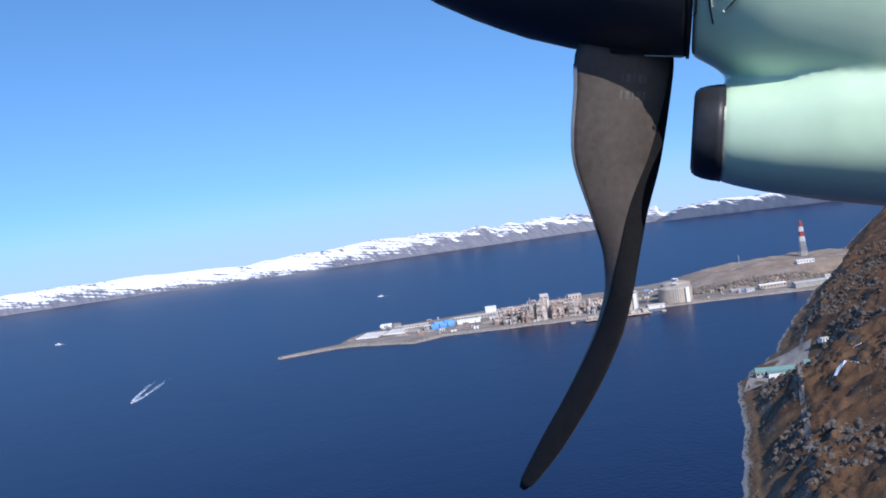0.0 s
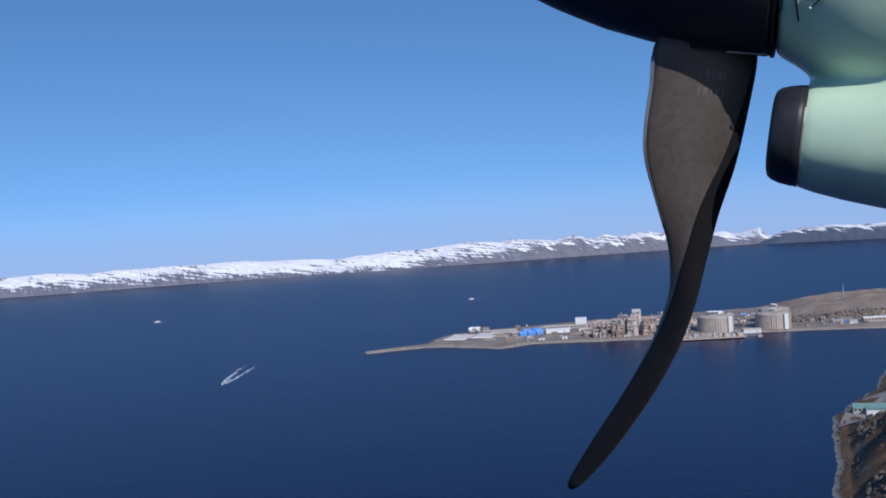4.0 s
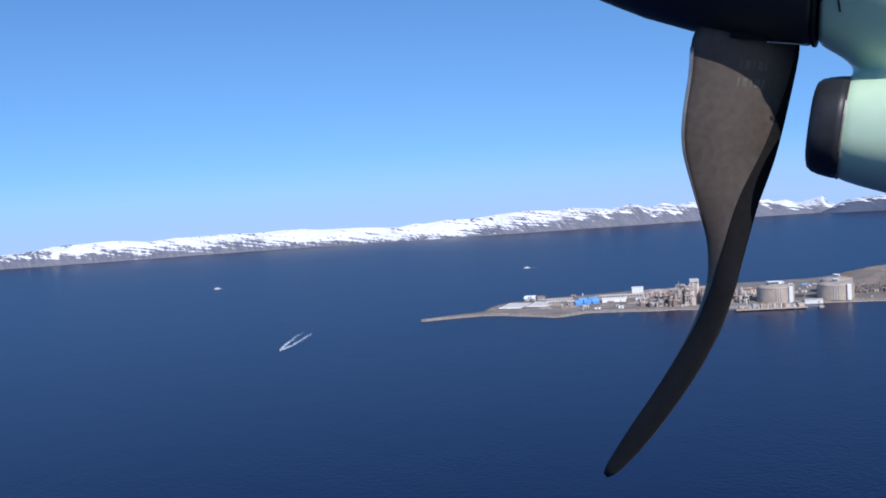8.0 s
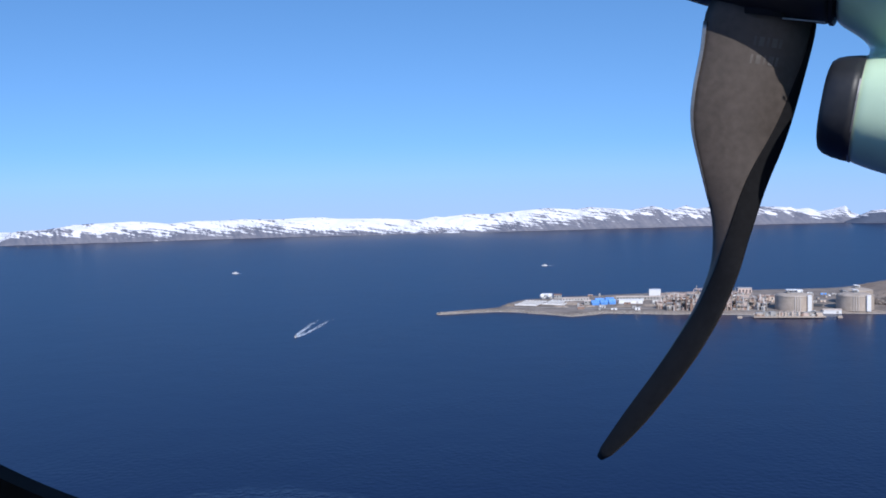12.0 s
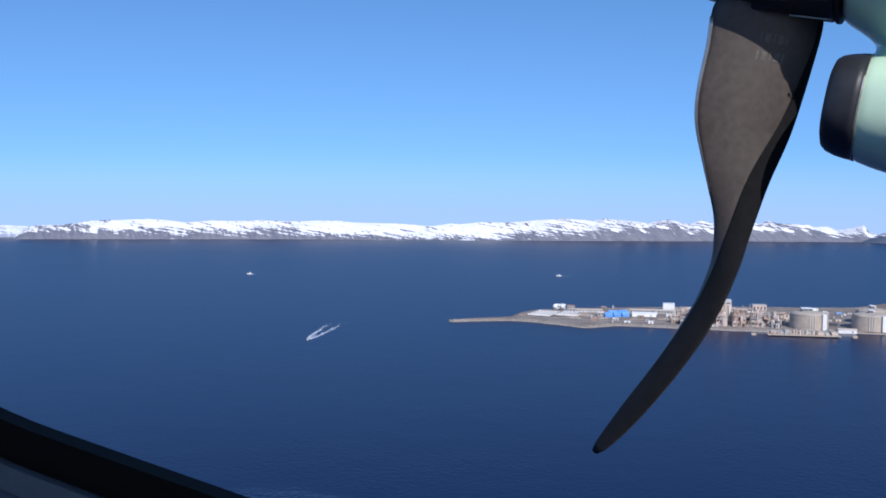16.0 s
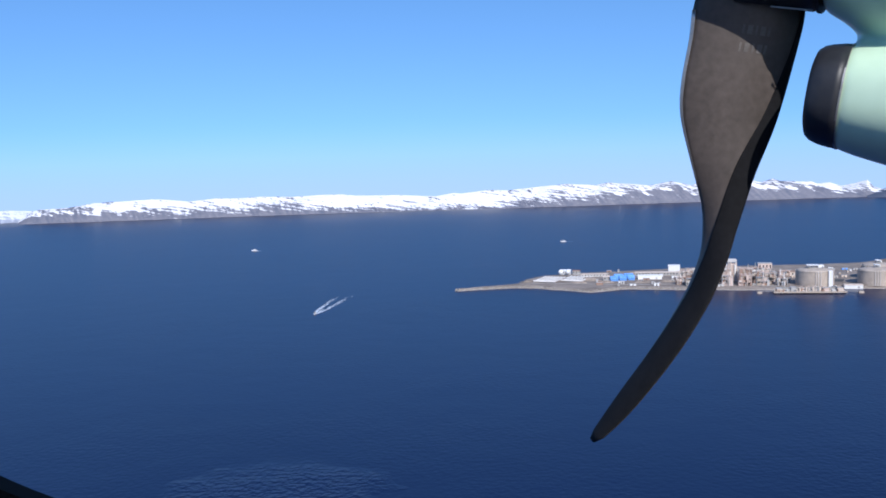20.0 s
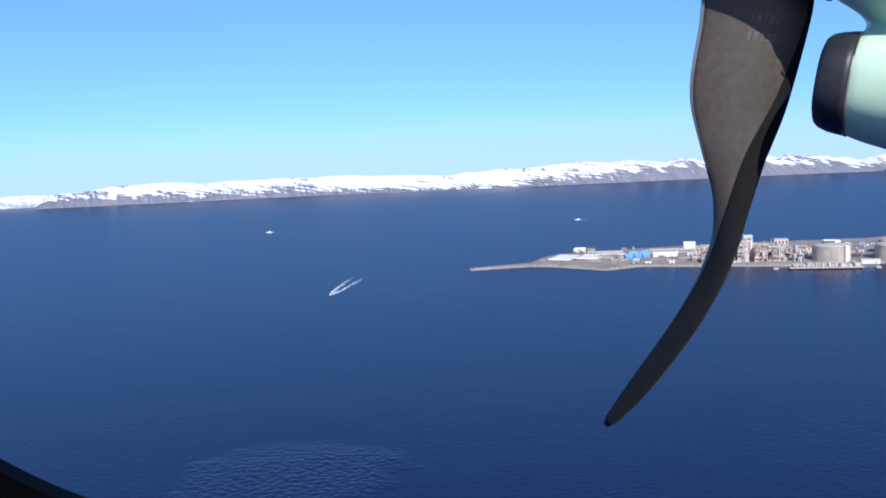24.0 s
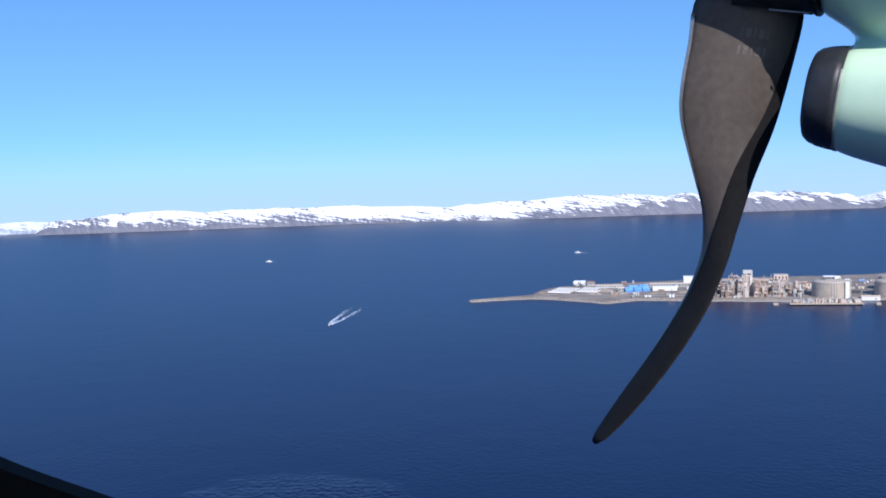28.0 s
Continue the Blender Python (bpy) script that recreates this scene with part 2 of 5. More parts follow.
def ground(name, low, high, rock, shore, line, spread, rocky=0.0, scale=30.0, shore_z=3.5, steep=0.86):
    """Ground of two colour pairs below and above a ragged height, with bare rock in patches and on steep faces and pale stones along the water."""
    m = bpy.data.materials.new(name)
    m.use_nodes = True
    n, l = m.node_tree.nodes, m.node_tree.links
    bs = n["Principled BSDF"]
    geo = n.new("ShaderNodeNewGeometry")
    pos = geo.outputs["Position"]
    sep, sepn = n.new("ShaderNodeSeparateXYZ"), n.new("ShaderNodeSeparateXYZ")
    l.new(pos, sep.inputs[0])
    l.new(geo.outputs["Normal"], sepn.inputs[0])

    def noise_tex(s, d, r=0.6):
        k = n.new("ShaderNodeTexNoise")
        k.inputs["Scale"].default_value, k.inputs["Detail"].default_value, k.inputs["Roughness"].default_value = 1 / s, d, r
        l.new(pos, k.inputs["Vector"])
        return k.outputs[0]

    def op(kind, a, b):
        k = n.new("ShaderNodeMath")
        k.operation = kind
        for i, v in enumerate((a, b)):
            if isinstance(v, float):
                k.inputs[i].default_value = v
            else:
                l.new(v, k.inputs[i])
        return k.outputs[0]

    def step(v, a, b):
        k = n.new("ShaderNodeMapRange")
        k.inputs[1].default_value, k.inputs[2].default_value = a, b
        l.new(v, k.inputs[0])
        return k.outputs[0]

    def blend(f, a, b):
        k = n.new("ShaderNodeMix")
        k.data_type = 'RGBA'
        l.new(f, k.inputs[0])
        for i, v in ((6, a), (7, b)):
            if isinstance(v, tuple):
                k.inputs[i].default_value = (*v, 1)
            else:
                l.new(v, k.inputs[i])
        return k.outputs[2]

    wide, mid, fine = noise_tex(scale, 5), noise_tex(scale / 4, 6, 0.7), noise_tex(scale / 22, 4)
    tone = step(op('ADD', op('MULTIPLY', wide, 0.5), op('MULTIPLY', fine, 0.5)), 0.36, 0.64)
    rag = op('MULTIPLY', op('SUBTRACT', mid, 0.5), float(spread) * 2)
    top = step(op('ADD', sep.outputs[2], rag), float(line), float(line + spread))
    col = blend(top, blend(tone, *low), blend(tone, *high))
    bare = op('ADD', op('ADD', op('MULTIPLY', op('SUBTRACT', wide, 0.5), 4.0), op('MULTIPLY', op('SUBTRACT', mid, 0.5), 5.0)), op('MULTIPLY', op('SUBTRACT', float(steep), sepn.outputs[2]), 7.0))
    col = blend(step(op('ADD', bare, float(rocky)), 0.0, 0.35), col, blend(step(fine, 0.35, 0.65), *rock))
    col = blend(step(op('ADD', sep.outputs[2], op('MULTIPLY', op('SUBTRACT', mid, 0.5), 3.0)), shore_z, shore_z - 1.2), col, blend(step(fine, 0.35, 0.65), *shore))
    l.new(col, bs.inputs["Base Color"])
    bs.inputs["Roughness"].default_value = 0.92
    bs.inputs["Specular IOR Level"].default_value = 0.2
    bp = n.new("ShaderNodeBump")
    bp.inputs["Strength"].default_value, bp.inputs["Distance"].default_value = 0.7, scale / 25
    l.new(op('ADD', mid, op('MULTIPLY', fine, 0.5)), bp.inputs["Height"])
    l.new(bp.outputs[0], bs.inputs["Normal"])
    return m


SEA = sea_material()
# distance haze put into the base colours: bluish rock, greyed far snow
HAZED_MOUNTAIN = snow_rock("snowy mountain", (0.118, 0.131, 0.176), (0.235, 0.228, 0.254))
HAZED_SNOW = snow_rock("far slopes, hazed", (0.26, 0.29, 0.37), (0.34, 0.37, 0.45), (0.6, 0.63, 0.7))
HAZED_HEADLAND = snow_rock("dark headland", (0.07, 0.09, 0.135), (0.105, 0.12, 0.165), patch=0.6)


# ---------------- helpers for meshes ----------------
def mesh_ob(name, verts, faces, material, parent=None, smooth=False):
    me = bpy.data.meshes.new(name)
    me.from_pydata(verts, [], faces)
    if smooth:
        me.polygons.foreach_set("use_smooth", [True] * len(me.polygons))
    me.update()
    me.materials.append(material)
    ob = new(name, me)
    if parent:
        ob.parent = parent
    return ob


def part(name, bm, material, parent=None, label="", smooth=False):
    me = bpy.data.meshes.new(name)
    bmesh.ops.recalc_face_normals(bm, faces=bm.faces)
    bm.to_mesh(me)
    bm.free()
    if smooth:
        me.polygons.foreach_set("use_smooth", [True] * len(me.polygons))
    me.materials.append(material)
    ob = new(name, me)
    if parent:
        ob.parent = parent
    if label:
        ob["label"] = label
    return ob


def box(bm, x0, x1, y0, y1, z0, z1, bevel=0.0, m=None):
    r = bmesh.ops.create_cube(bm, size=1.0)
    mat = Matrix.Translation(((x0 + x1) / 2, (y0 + y1) / 2, (z0 + z1) / 2)) @ Matrix.Diagonal((x1 - x0, y1 - y0, z1 - z0, 1))
    if m:
        mat = m @ mat
    bmesh.ops.transform(bm, matrix=mat, verts=r["verts"])
    if bevel:
        es = {e for v in r["verts"] for e in v.link_edges}
        bmesh.ops.bevel(bm, geom=list(es), offset=bevel, segments=1, affect='EDGES', clamp_overlap=True)
    return bm


def rod(bm, p, q, r, sides=8, r2=None):
    p, q = Vector(p), Vector(q)
    d = q - p
    g = bmesh.ops.create_cone(bm, cap_ends=True, segments=sides, radius1=r, radius2=r if r2 is None else r2, depth=d.length)
    bmesh.ops.transform(bm, matrix=Matrix.Translation((p + q) / 2) @ d.to_track_quat('Z', 'Y').to_matrix().to_4x4(), verts=g["verts"])
    return bm


def loft(sections, close=True):
    """A bmesh skin over rings of points, capped at both ends."""
    bm = bmesh.new()
    rings = [[bm.verts.new(p) for p in s] for s in sections]
    k = len(rings[0])
    for a, b in zip(rings, rings[1:]):
        for i in range(k):
            bm.faces.new((a[i], a[(i + 1) % k], b[(i + 1) % k], b[i]))
    if close:
        bm.faces.new(rings[0][::-1])
        bm.faces.new(rings[-1])
    return bm


def interp(table, x):
    return float(np.interp(x, [r[0] for r in table], [r[1] for r in table]))


def ring(a, cy, cu, hw, hh, k=48, power=2.0):
    out = []
    for i in range(k):
        t = 2 * math.pi * i / k
        c, s = math.cos(t), math.sin(t)
        out.append((a, cy + hw * math.copysign(abs(c) ** (2 / power), c), cu + hh * math.copysign(abs(s) ** (2 / power), s)))
    return out


# ---------------- sea ----------------
def build_sea():
    # finer towards the place below the window, one sheet out past the horizon
    xs = [-30000, -6000, -2500, -1000, 0, 1000, 2500, 6000, 30000]
    ys = [-30000, -6000, -1500, 0, 600, 1400, 2600, 4200, 8000, 30000]
    v = [(x, y, 0.0) for y in ys for x in xs]
    nx = len(xs)
    f = [(j * nx + i, j * nx + i + 1, (j + 1) * nx + i + 1, (j + 1) * nx + i) for j in range(len(ys) - 1) for i in range(nx - 1)]
    return tagged(mesh_ob("water", v, f, SEA), "deep blue sea with a fine ripple", "sea", kind="structure")


build_sea()


# ---------------- mountains across the sound ----------------
def fbm(x, y, z, octaves=5):
    return noise.fractal(Vector((x, y, z)), 0.9, 2.1, octaves)


def mountains(name, material, az0, az1, table, foot, depth, line, label, cliff=0.5, rough=1.0, seed=0.0, ribs=1.0):
    """A coast seen across the water: a steep foot, then a gentler rise to the crest.
    table: azimuth in degrees, crest in metres; foot: azimuth, distance of the shore; line: azimuth, snow line as a share of the crest."""
    n_az, n_r = int((az1 - az0) / 0.05), 40
    verts, faces, snow = [], [], []
    for i in range(n_az + 1):
        az = az0 + (az1 - az0) * i / n_az
        crest = interp(table, az) * (1 + 0.012 * rough * fbm(az * 2.3, seed, 0.3))
        a = radians(az)
        shore = interp(foot, az) + 12 * fbm(az * 0.6, seed + 4, 0.0, 3)
        low = interp(line, az)
        steep = min(0.85, max(0.2, low)) * 0.9 + cliff * 0.1 + 0.1 * fbm(az * 0.45, seed + 2, 0.5, 3)
        for j in range(n_r + 1):
            q = j / n_r
            r = shore + q * depth
            if q < 0.3:
                h = crest * steep * (q / 0.3) ** 0.8
            elif q < 0.85:
                h = crest * (steep + (1 - steep) * ((q - 0.3) / 0.55) ** 0.75)
            else:
                h = crest * (1 - 0.4 * ((q - 0.85) / 0.15))
            k = min(1, q * 5) * max(0.0, min(1.0, (0.85 - q) * 4))
            x, y = r * a / 90, q * depth / 90
            h += crest * 0.13 * rough * k * fbm(x, y + seed, 1.0)
            chute = k * (1 - abs(fbm(x * 0.8 + 3 + 2.6 * (q - 0.5), y * 0.35 + seed, 7.0, 4))) ** 6
            h -= crest * 0.12 * ribs * chute
            if j == 0:
                h = -6.0
            verts.append((r * math.sin(a), r * math.cos(a), h))
            # snow lies longest in the chutes of the bare cliffs
            kept = 7.0 * ribs * max(0.0, min(1.0, (low - 0.5) / 0.4)) * chute * min(1.0, q * 3)
            snow.append(max(-3.0, min(1.08, (h / crest - low) / 0.23 + kept)))
    w = n_r + 1
    for i in range(n_az):
        for j in range(n_r):
            faces.append((i * w + j, (i + 1) * w + j, (i + 1) * w + j + 1, i * w + j + 1))
    ob = mesh_ob(name, verts, faces, material, smooth=True)
    ob.data.attributes.new("snow", 'FLOAT', 'POINT').data.foreach_set("value", snow)
    return tagged(ob, label, "mountain", kind="structure")


CREST = [(-26, 2), (-25.6, 22), (-25.2, 46), (-24.8, 53), (-23.4, 57), (-22.7, 65), (-22, 75), (-20.5, 79), (-18.9, 84), (-18, 79), (-16.9, 68), (-15.3, 78), (-14.3, 75),
         (-12.7, 79), (-11, 73), (-9.4, 78), (-8.2, 78), (-7.3, 70), (-4.7, 66), (-3.8, 61), (-2.6, 55), (-1.5, 68), (-1, 64), (0.5, 77), (1.8, 73),
         (3.6, 86), (5.2, 94), (6.9, 85), (7.6, 95), (9.1, 83), (10, 75), (11.2, 92), (12.3, 70), (13.1, 90), (13.7, 72), (14.4, 80), (15.5, 87), (16.1, 74), (16.7, 87),
         (17.1, 77), (18.8, 70), (19, 60), (19.7, 63), (20.3, 46), (20.9, 56), (21.6, 71), (21.9, 39), (22.6, 22)]
FOOT = [(-48, 4690), (-25.4, 4575), (-19, 4427), (-13.3, 4371), (-5.8, 4321), (1, 4320), (5.6, 4352), (12.1, 4480), (17.7, 4640), (21.2, 4740), (48, 4740)]
LINE = [(-26, 1.15), (-24, 1.08), (-22.5, 0.98), (-20.5, 0.76), (-18.8, 0.5), (-17, 0.36), (-15.8, 0.52), (-13, 0.55), (-10, 0.48), (-8, 0.36), (-5, 0.27), (-2, 0.2),
        (1, 0.2), (2.5, 0.34), (4.5, 0.52), (7, 0.66), (9, 0.86), (10.5, 1.04), (15, 1.1), (17, 1.0), (18.5, 0.92), (20, 0.78), (21.6, 0.7), (22.5, 1.0)]
mountains("mountain_range", HAZED_MOUNTAIN, -25.95, 22.5, CREST, FOOT, 230, LINE, "snow-covered coastal mountains with grey cliffs above the water")
mountains("mountain_range_far", HAZED_SNOW, -48, -24.4, [(-48, 66), (-38, 60), (-30, 54), (-26.2, 52), (-25.2, 46), (-24.4, 20)], [(-48, 4760), (-24, 4760)], 90, [(-48, 0.3), (-24, 0.3)],
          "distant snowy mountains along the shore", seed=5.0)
mountains("headland", HAZED_HEADLAND, 21.6, 48, [(21.6, 8), (22.2, 27), (22.9, 52), (24, 62), (25.2, 70), (27, 64), (28.5, 70), (31, 78), (36, 80), (48, 70)], [(21, 4700), (48, 4730)], 140, [(21, 1.15), (25, 1.05), (27, 0.95), (30, 0.85), (48, 0.8)],
          "dark headland with thin snow, haze blue in its colour", seed=11.0, ribs=0.5)


# ---------------- the aircraft: engine with propeller ----------------
PITCH, YAW = 10.0, -24.0
ENGINE = pose(1.164, 2.91, LEVEL + 0.721, 0, PITCH, YAW)


WHITE_DECAL = surface("white decal", (0.75, 0.74, 0.73), (0.82, 0.81, 0.8), 0.05, 8, 0.5, 0, 0, 0)
RED_DECAL = surface("red decal", (0.5, 0.06, 0.05), (0.6, 0.08, 0.06), 0.05, 8, 0.5, 0, 0, 0)


def build_engine():
    root = new("turboprop_engine")
    root.matrix_world = ENGINE
    tagged(root, "mint green turboprop engine with black spinner and dark propeller", "engine")
    # cowling: round body and chin scoop grown together
    body = loft([ring(a, 0, (t - b) / 2, w, (t + b) / 2) for a, t, b, w in (
        (0.012, 0.335, 0.335, 0.335), (0.05, 0.345, 0.352, 0.345), (0.09, 0.352, 0.372, 0.352), (0.14, 0.36, 0.412, 0.356), (0.22, 0.37, 0.46, 0.37),
        (0.5, 0.385, 0.55, 0.415), (1.0, 0.40, 0.60, 0.475), (1.7, 0.41, 0.60, 0.49), (2.4, 0.40, 0.52, 0.45), (3.0, 0.34, 0.36, 0.34), (3.5, 0.22, 0.2, 0.2))])
    scoop = loft([ring(a, 0, (t + b) / 2, w, (t - b) / 2, power=2.5) for a, t, b, w in (
        (0.115, -0.424, -0.727, 0.255), (0.18, -0.414, -0.742, 0.275), (0.26, -0.40, -0.755, 0.30), (0.42, -0.34, -0.772, 0.34), (0.65, -0.3, -0.784, 0.37),
        (1.4, -0.25, -0.78, 0.39), (2.0, -0.2, -0.70, 0.37), (2.6, -0.1, -0.5, 0.3))])
    me = bpy.data.meshes.new("tmp")
    scoop.to_mesh(me)
    scoop.free()
    body.from_mesh(me)
    nac = part("nacelle", body, MINT, root, "mint green painted cowling with chin scoop", smooth=True)
    rm = nac.modifiers.new("grow", 'REMESH')
    rm.mode, rm.voxel_size, rm.use_smooth_shade = 'VOXEL', 0.013, True
    sm = nac.modifiers.new("soften", 'SMOOTH')
    sm.factor, sm.iterations = 0.5, 14
    # black lip of the chin intake, hollow
    lip = [(0.122, -0.4245, -0.7285, 0.258), (0.1, -0.426, -0.727, 0.257), (0.07, -0.431, -0.722, 0.253), (0.047, -0.438, -0.714, 0.247), (0.035, -0.448, -0.704, 0.239),
           (0.031, -0.462, -0.69, 0.228), (0.037, -0.476, -0.677, 0.216), (0.06, -0.488, -0.666, 0.206), (0.17, -0.5, -0.655, 0.195)]
    part("intake_lip", loft([ring(a, 0, (t + b) / 2, w, (t - b) / 2, power=2.6) for a, t, b, w in lip]), BLACK, root, "black rubber de-icing lip", smooth=True)
    seam = loft([ring(a, 0, -0.5765, w, h, power=2.5) for a, w, h in ((0.119, 0.257, 0.1505), (0.119, 0.2595, 0.1535), (0.1235, 0.2595, 0.1535), (0.1235, 0.257, 0.1505))])
    part("lip_seam", seam, EDGE, root, "thin metal band")
    # spinner
    prof = [(0.0, 0.335), (-0.02, 0.34), (-0.2, 0.335), (-0.37, 0.315), (-0.52, 0.283), (-0.62, 0.252), (-0.7, 0.225), (-0.825, 0.174), (-0.92, 0.125), (-0.99, 0.078), (-1.03, 0.036), (-1.04, 0.005)]
    part("spinner", loft([ring(a, 0, 0, r, r, 64) for a, r in prof]), BLACK, root, "matt black spinner", smooth=True)
    part("spinner_backplate", loft([ring(a, 0, 0, r, r, 64) for a, r in ((-0.004, 0.3), (-0.004, 0.343), (0.006, 0.343), (0.006, 0.3))]), RUBBER, root)
    # propeller blades
    # down along the blade: height, rear edge, front edge, their offsets across, thickness
    shape = [(-0.24, -0.07, -0.31, -0.04, -0.06, 0.055), (-0.34, -0.042, -0.35, -0.05, -0.09, 0.05), (-0.45, -0.048, -0.34, -0.045, -0.086, 0.042), (-0.56, -0.056, -0.345, -0.04, -0.086, 0.036), (-0.64, -0.063, -0.343, -0.035, -0.08, 0.033),
             (-0.7, -0.07, -0.332, -0.03, -0.074, 0.03), (-0.84, -0.098, -0.278, -0.01, -0.045, 0.026), (-0.97, -0.11, -0.23, 0.01, -0.004, 0.023), (-1.1, -0.122, -0.218, 0.03, 0.03, 0.02),
             (-1.24, -0.148, -0.245, 0.045, 0.045, 0.018), (-1.38, -0.196, -0.296, 0.05, 0.055, 0.016), (-1.5, -0.25, -0.346, 0.05, 0.055, 0.014), (-1.62, -0.312, -0.402, 0.045, 0.05, 0.012),
             (-1.72, -0.372, -0.445, 0.04, 0.045, 0.01), (-1.79, -0.425, -0.472, 0.03, 0.035, 0.007), (-1.81, -0.45, -0.472, 0.015, 0.02, 0.003)]

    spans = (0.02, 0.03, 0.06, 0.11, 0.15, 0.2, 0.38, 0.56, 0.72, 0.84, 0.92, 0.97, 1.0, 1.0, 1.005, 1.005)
    cols = list(zip(*shape))
    us = [shape[0][0] + (shape[-1][0] - shape[0][0]) * i / 59 for i in range(60)]

    def smooth_col(c):
        v = np.interp(us[::-1], cols[0][::-1], c[::-1])[::-1]
        w = np.convolve(np.pad(v, 2, mode='edge'), (0.1, 0.2, 0.4, 0.2, 0.1), 'valid')
        w[:2], w[-3:] = v[:2], v[-3:]
        return w
    shape = [tuple(float(q) for q in r) for r in zip(us, *(smooth_col(c) for c in cols[1:]))]
    spans = [float(q) for q in smooth_col(spans)]

    def section(u, right, left, yr, yl, th, c0=0.0, c1=1.0, skin=0.0, k=16):
        pts = []
        R, L = Vector((right, -yr, u)), Vector((left, yl, u))
        d = L - R
        nrm = Vector((d.y, -d.x, 0)).normalized()
        for side in (1, -1):
            for i in range(k):
                q = c0 + (c1 - c0) * (i / k if side == 1 else 1 - i / k)
                camber = 0.35 * th * math.sin(math.pi * q)
                t = (th * (0.08 + math.sin(math.pi * min(1, max(0, q)) ** 0.8) ** 0.7) * 0.5 + skin) * side
                pts.append(R + d * q - nrm * (t + camber))
        return pts

    blade = part("propeller_blade", loft([section(*s) for s in shape]), BLADE, root, "dark grey-brown curved propeller blade", smooth=True)
    # black layer: a thin strip at the root, the whole chord near the tip
    part("outer_black", loft([section(*q, c0=-0.008, c1=c, skin=0.004) for q, c in zip(shape, spans)]), BLADE_BLACK, blade, "black layer widening from the rear edge", smooth=True)
    part("edge_guard", loft([section(*q, c0=0.978, c1=1.006, skin=0.0016) for q in shape[5:26]]), EDGE, blade, "worn bare metal edge", smooth=True)
    mark = [q for q in shape if -0.5 < q[0] < -0.38]
    for row in (mark[:2], mark[2:4]):
        for c0, c1 in ((0.3, 0.325), (0.345, 0.395), (0.42, 0.44), (0.465, 0.515), (0.54, 0.56)):
            part("stencil_mark", loft([section(*q, c0=c0, c1=c1, skin=0.0012) for q in row]), STENCIL, blade, "faded pale stencil mark")
    bm = bmesh.new()
    rod(bm, (-0.19, 0.0, -0.2), (-0.19, 0.0, -0.338), 0.1, 24, 0.09)
    part("blade_root", bm, RUBBER, blade, smooth=True)
    for k in (1, 2):
        copy_thing(blade, pose(0, 0, 0, 120 * k, 0, 0))
    # small fittings on the cowling
    hull = ((0.012, 0.335, 0.335, 0.335), (0.05, 0.345, 0.352, 0.345), (0.09, 0.352, 0.372, 0.352), (0.14, 0.36, 0.412, 0.356), (0.22, 0.37, 0.46, 0.37), (0.5, 0.385, 0.55, 0.415), (1.0, 0.40, 0.60, 0.475))

    def skin(a, u, off):
        """A point on the cowling's near side, raised by off."""
        t, b, w = (float(np.interp(a, [h[0] for h in hull], [h[k] for h in hull])) for k in (1, 2, 3))
        c, h = (t - b) / 2, (t + b) / 2
        y = -w * math.sqrt(max(0.0, 1 - ((u - c) / h) ** 2))
        n = Vector((0, y / w ** 2, (u - c) / h ** 2)).normalized()
        return Vector((a, y, u)) + n * off

    def sheet(a0, a1, u0, u1, off, thick=0.003, k=6):
        """A thin plate that follows the cowling."""
        bm = bmesh.new()
        rows = [[bm.verts.new(skin(a0 + (a1 - a0) * i / k, u0 + (u1 - u0) * j / k, o)) for j in range(k + 1)] for o in (off, off - thick) for i in range(k + 1)]
        n = k + 1
        for q in (0, n):
            for i in range(k):
                for j in range(k):
                    bm.faces.new((rows[q + i][j], rows[q + i + 1][j], rows[q + i + 1][j + 1], rows[q + i][j + 1]))
        for i in range(k):
            for j in (0, k):
                bm.faces.new((rows[i][j], rows[i + 1][j], rows[n + i + 1][j], rows[n + i][j]))
                p, r = (rows[0], rows[n]) if j == 0 else (rows[k], rows[n + k])
                bm.faces.new((p[i], p[i + 1], r[i + 1], r[i]))
        return bm

    def strip(pts, off, r):
        bm = bmesh.new()
        line = [skin(a, u, off) for a, u in pts]
        for p, q in zip(line, line[1:]):
            rod(bm, p, q, r, 6)
        return bm

    plate = part("placard", sheet(0.286, 0.386, -0.203, -0.15, 0.0025), WHITE_DECAL, root, "small white placard with red lines")
    for u in (-0.198, -0.186, -0.174, -0.162):
        for a0, a1 in ((0.292, 0.299), (0.303, 0.325), (0.331, 0.34), (0.344, 0.352), (0.358, 0.38)):
            part("red_line", sheet(a0, a1, u, u + 0.0042, 0.0032, 0.002, 3), RED_DECAL, plate)
    part("panel_seam", strip([(0.046, -0.06), (0.048, -0.12), (0.051, -0.182), (0.059, -0.224), (0.071, -0.267)], 0.002, 0.0022), RUBBER, root, "dark curved panel seam")
    # highlight along the bulged seam, put in as a thin white line
    part("panel_seam", strip([(0.054, -0.14), (0.057, -0.182), (0.065, -0.224)], 0.0035, 0.0015), WHITE_DECAL, root, "thin white line, painted highlight of the seam")
    part("panel_seam", strip([(0.02, -0.08), (0.02, -0.18), (0.021, -0.237), (0.013, -0.243)], 0.002, 0.0016), RUBBER, root, "dark panel seam")
    wire = part("drain_wire", strip([(0.175, -0.15), (0.148, -0.187), (0.098, -0.235)], 0.008, 0.0022), RUBBER, root, "thin black drain wire")
    bm = bmesh.new()
    bmesh.ops.create_icosphere(bm, subdivisions=2, radius=0.0045)
    bmesh.ops.translate(bm, verts=bm.verts, vec=skin(0.098, -0.235, 0.008))
    part("wire_tip", bm, WHITE_DECAL, wire, "small white tip")
    bm = bmesh.new()
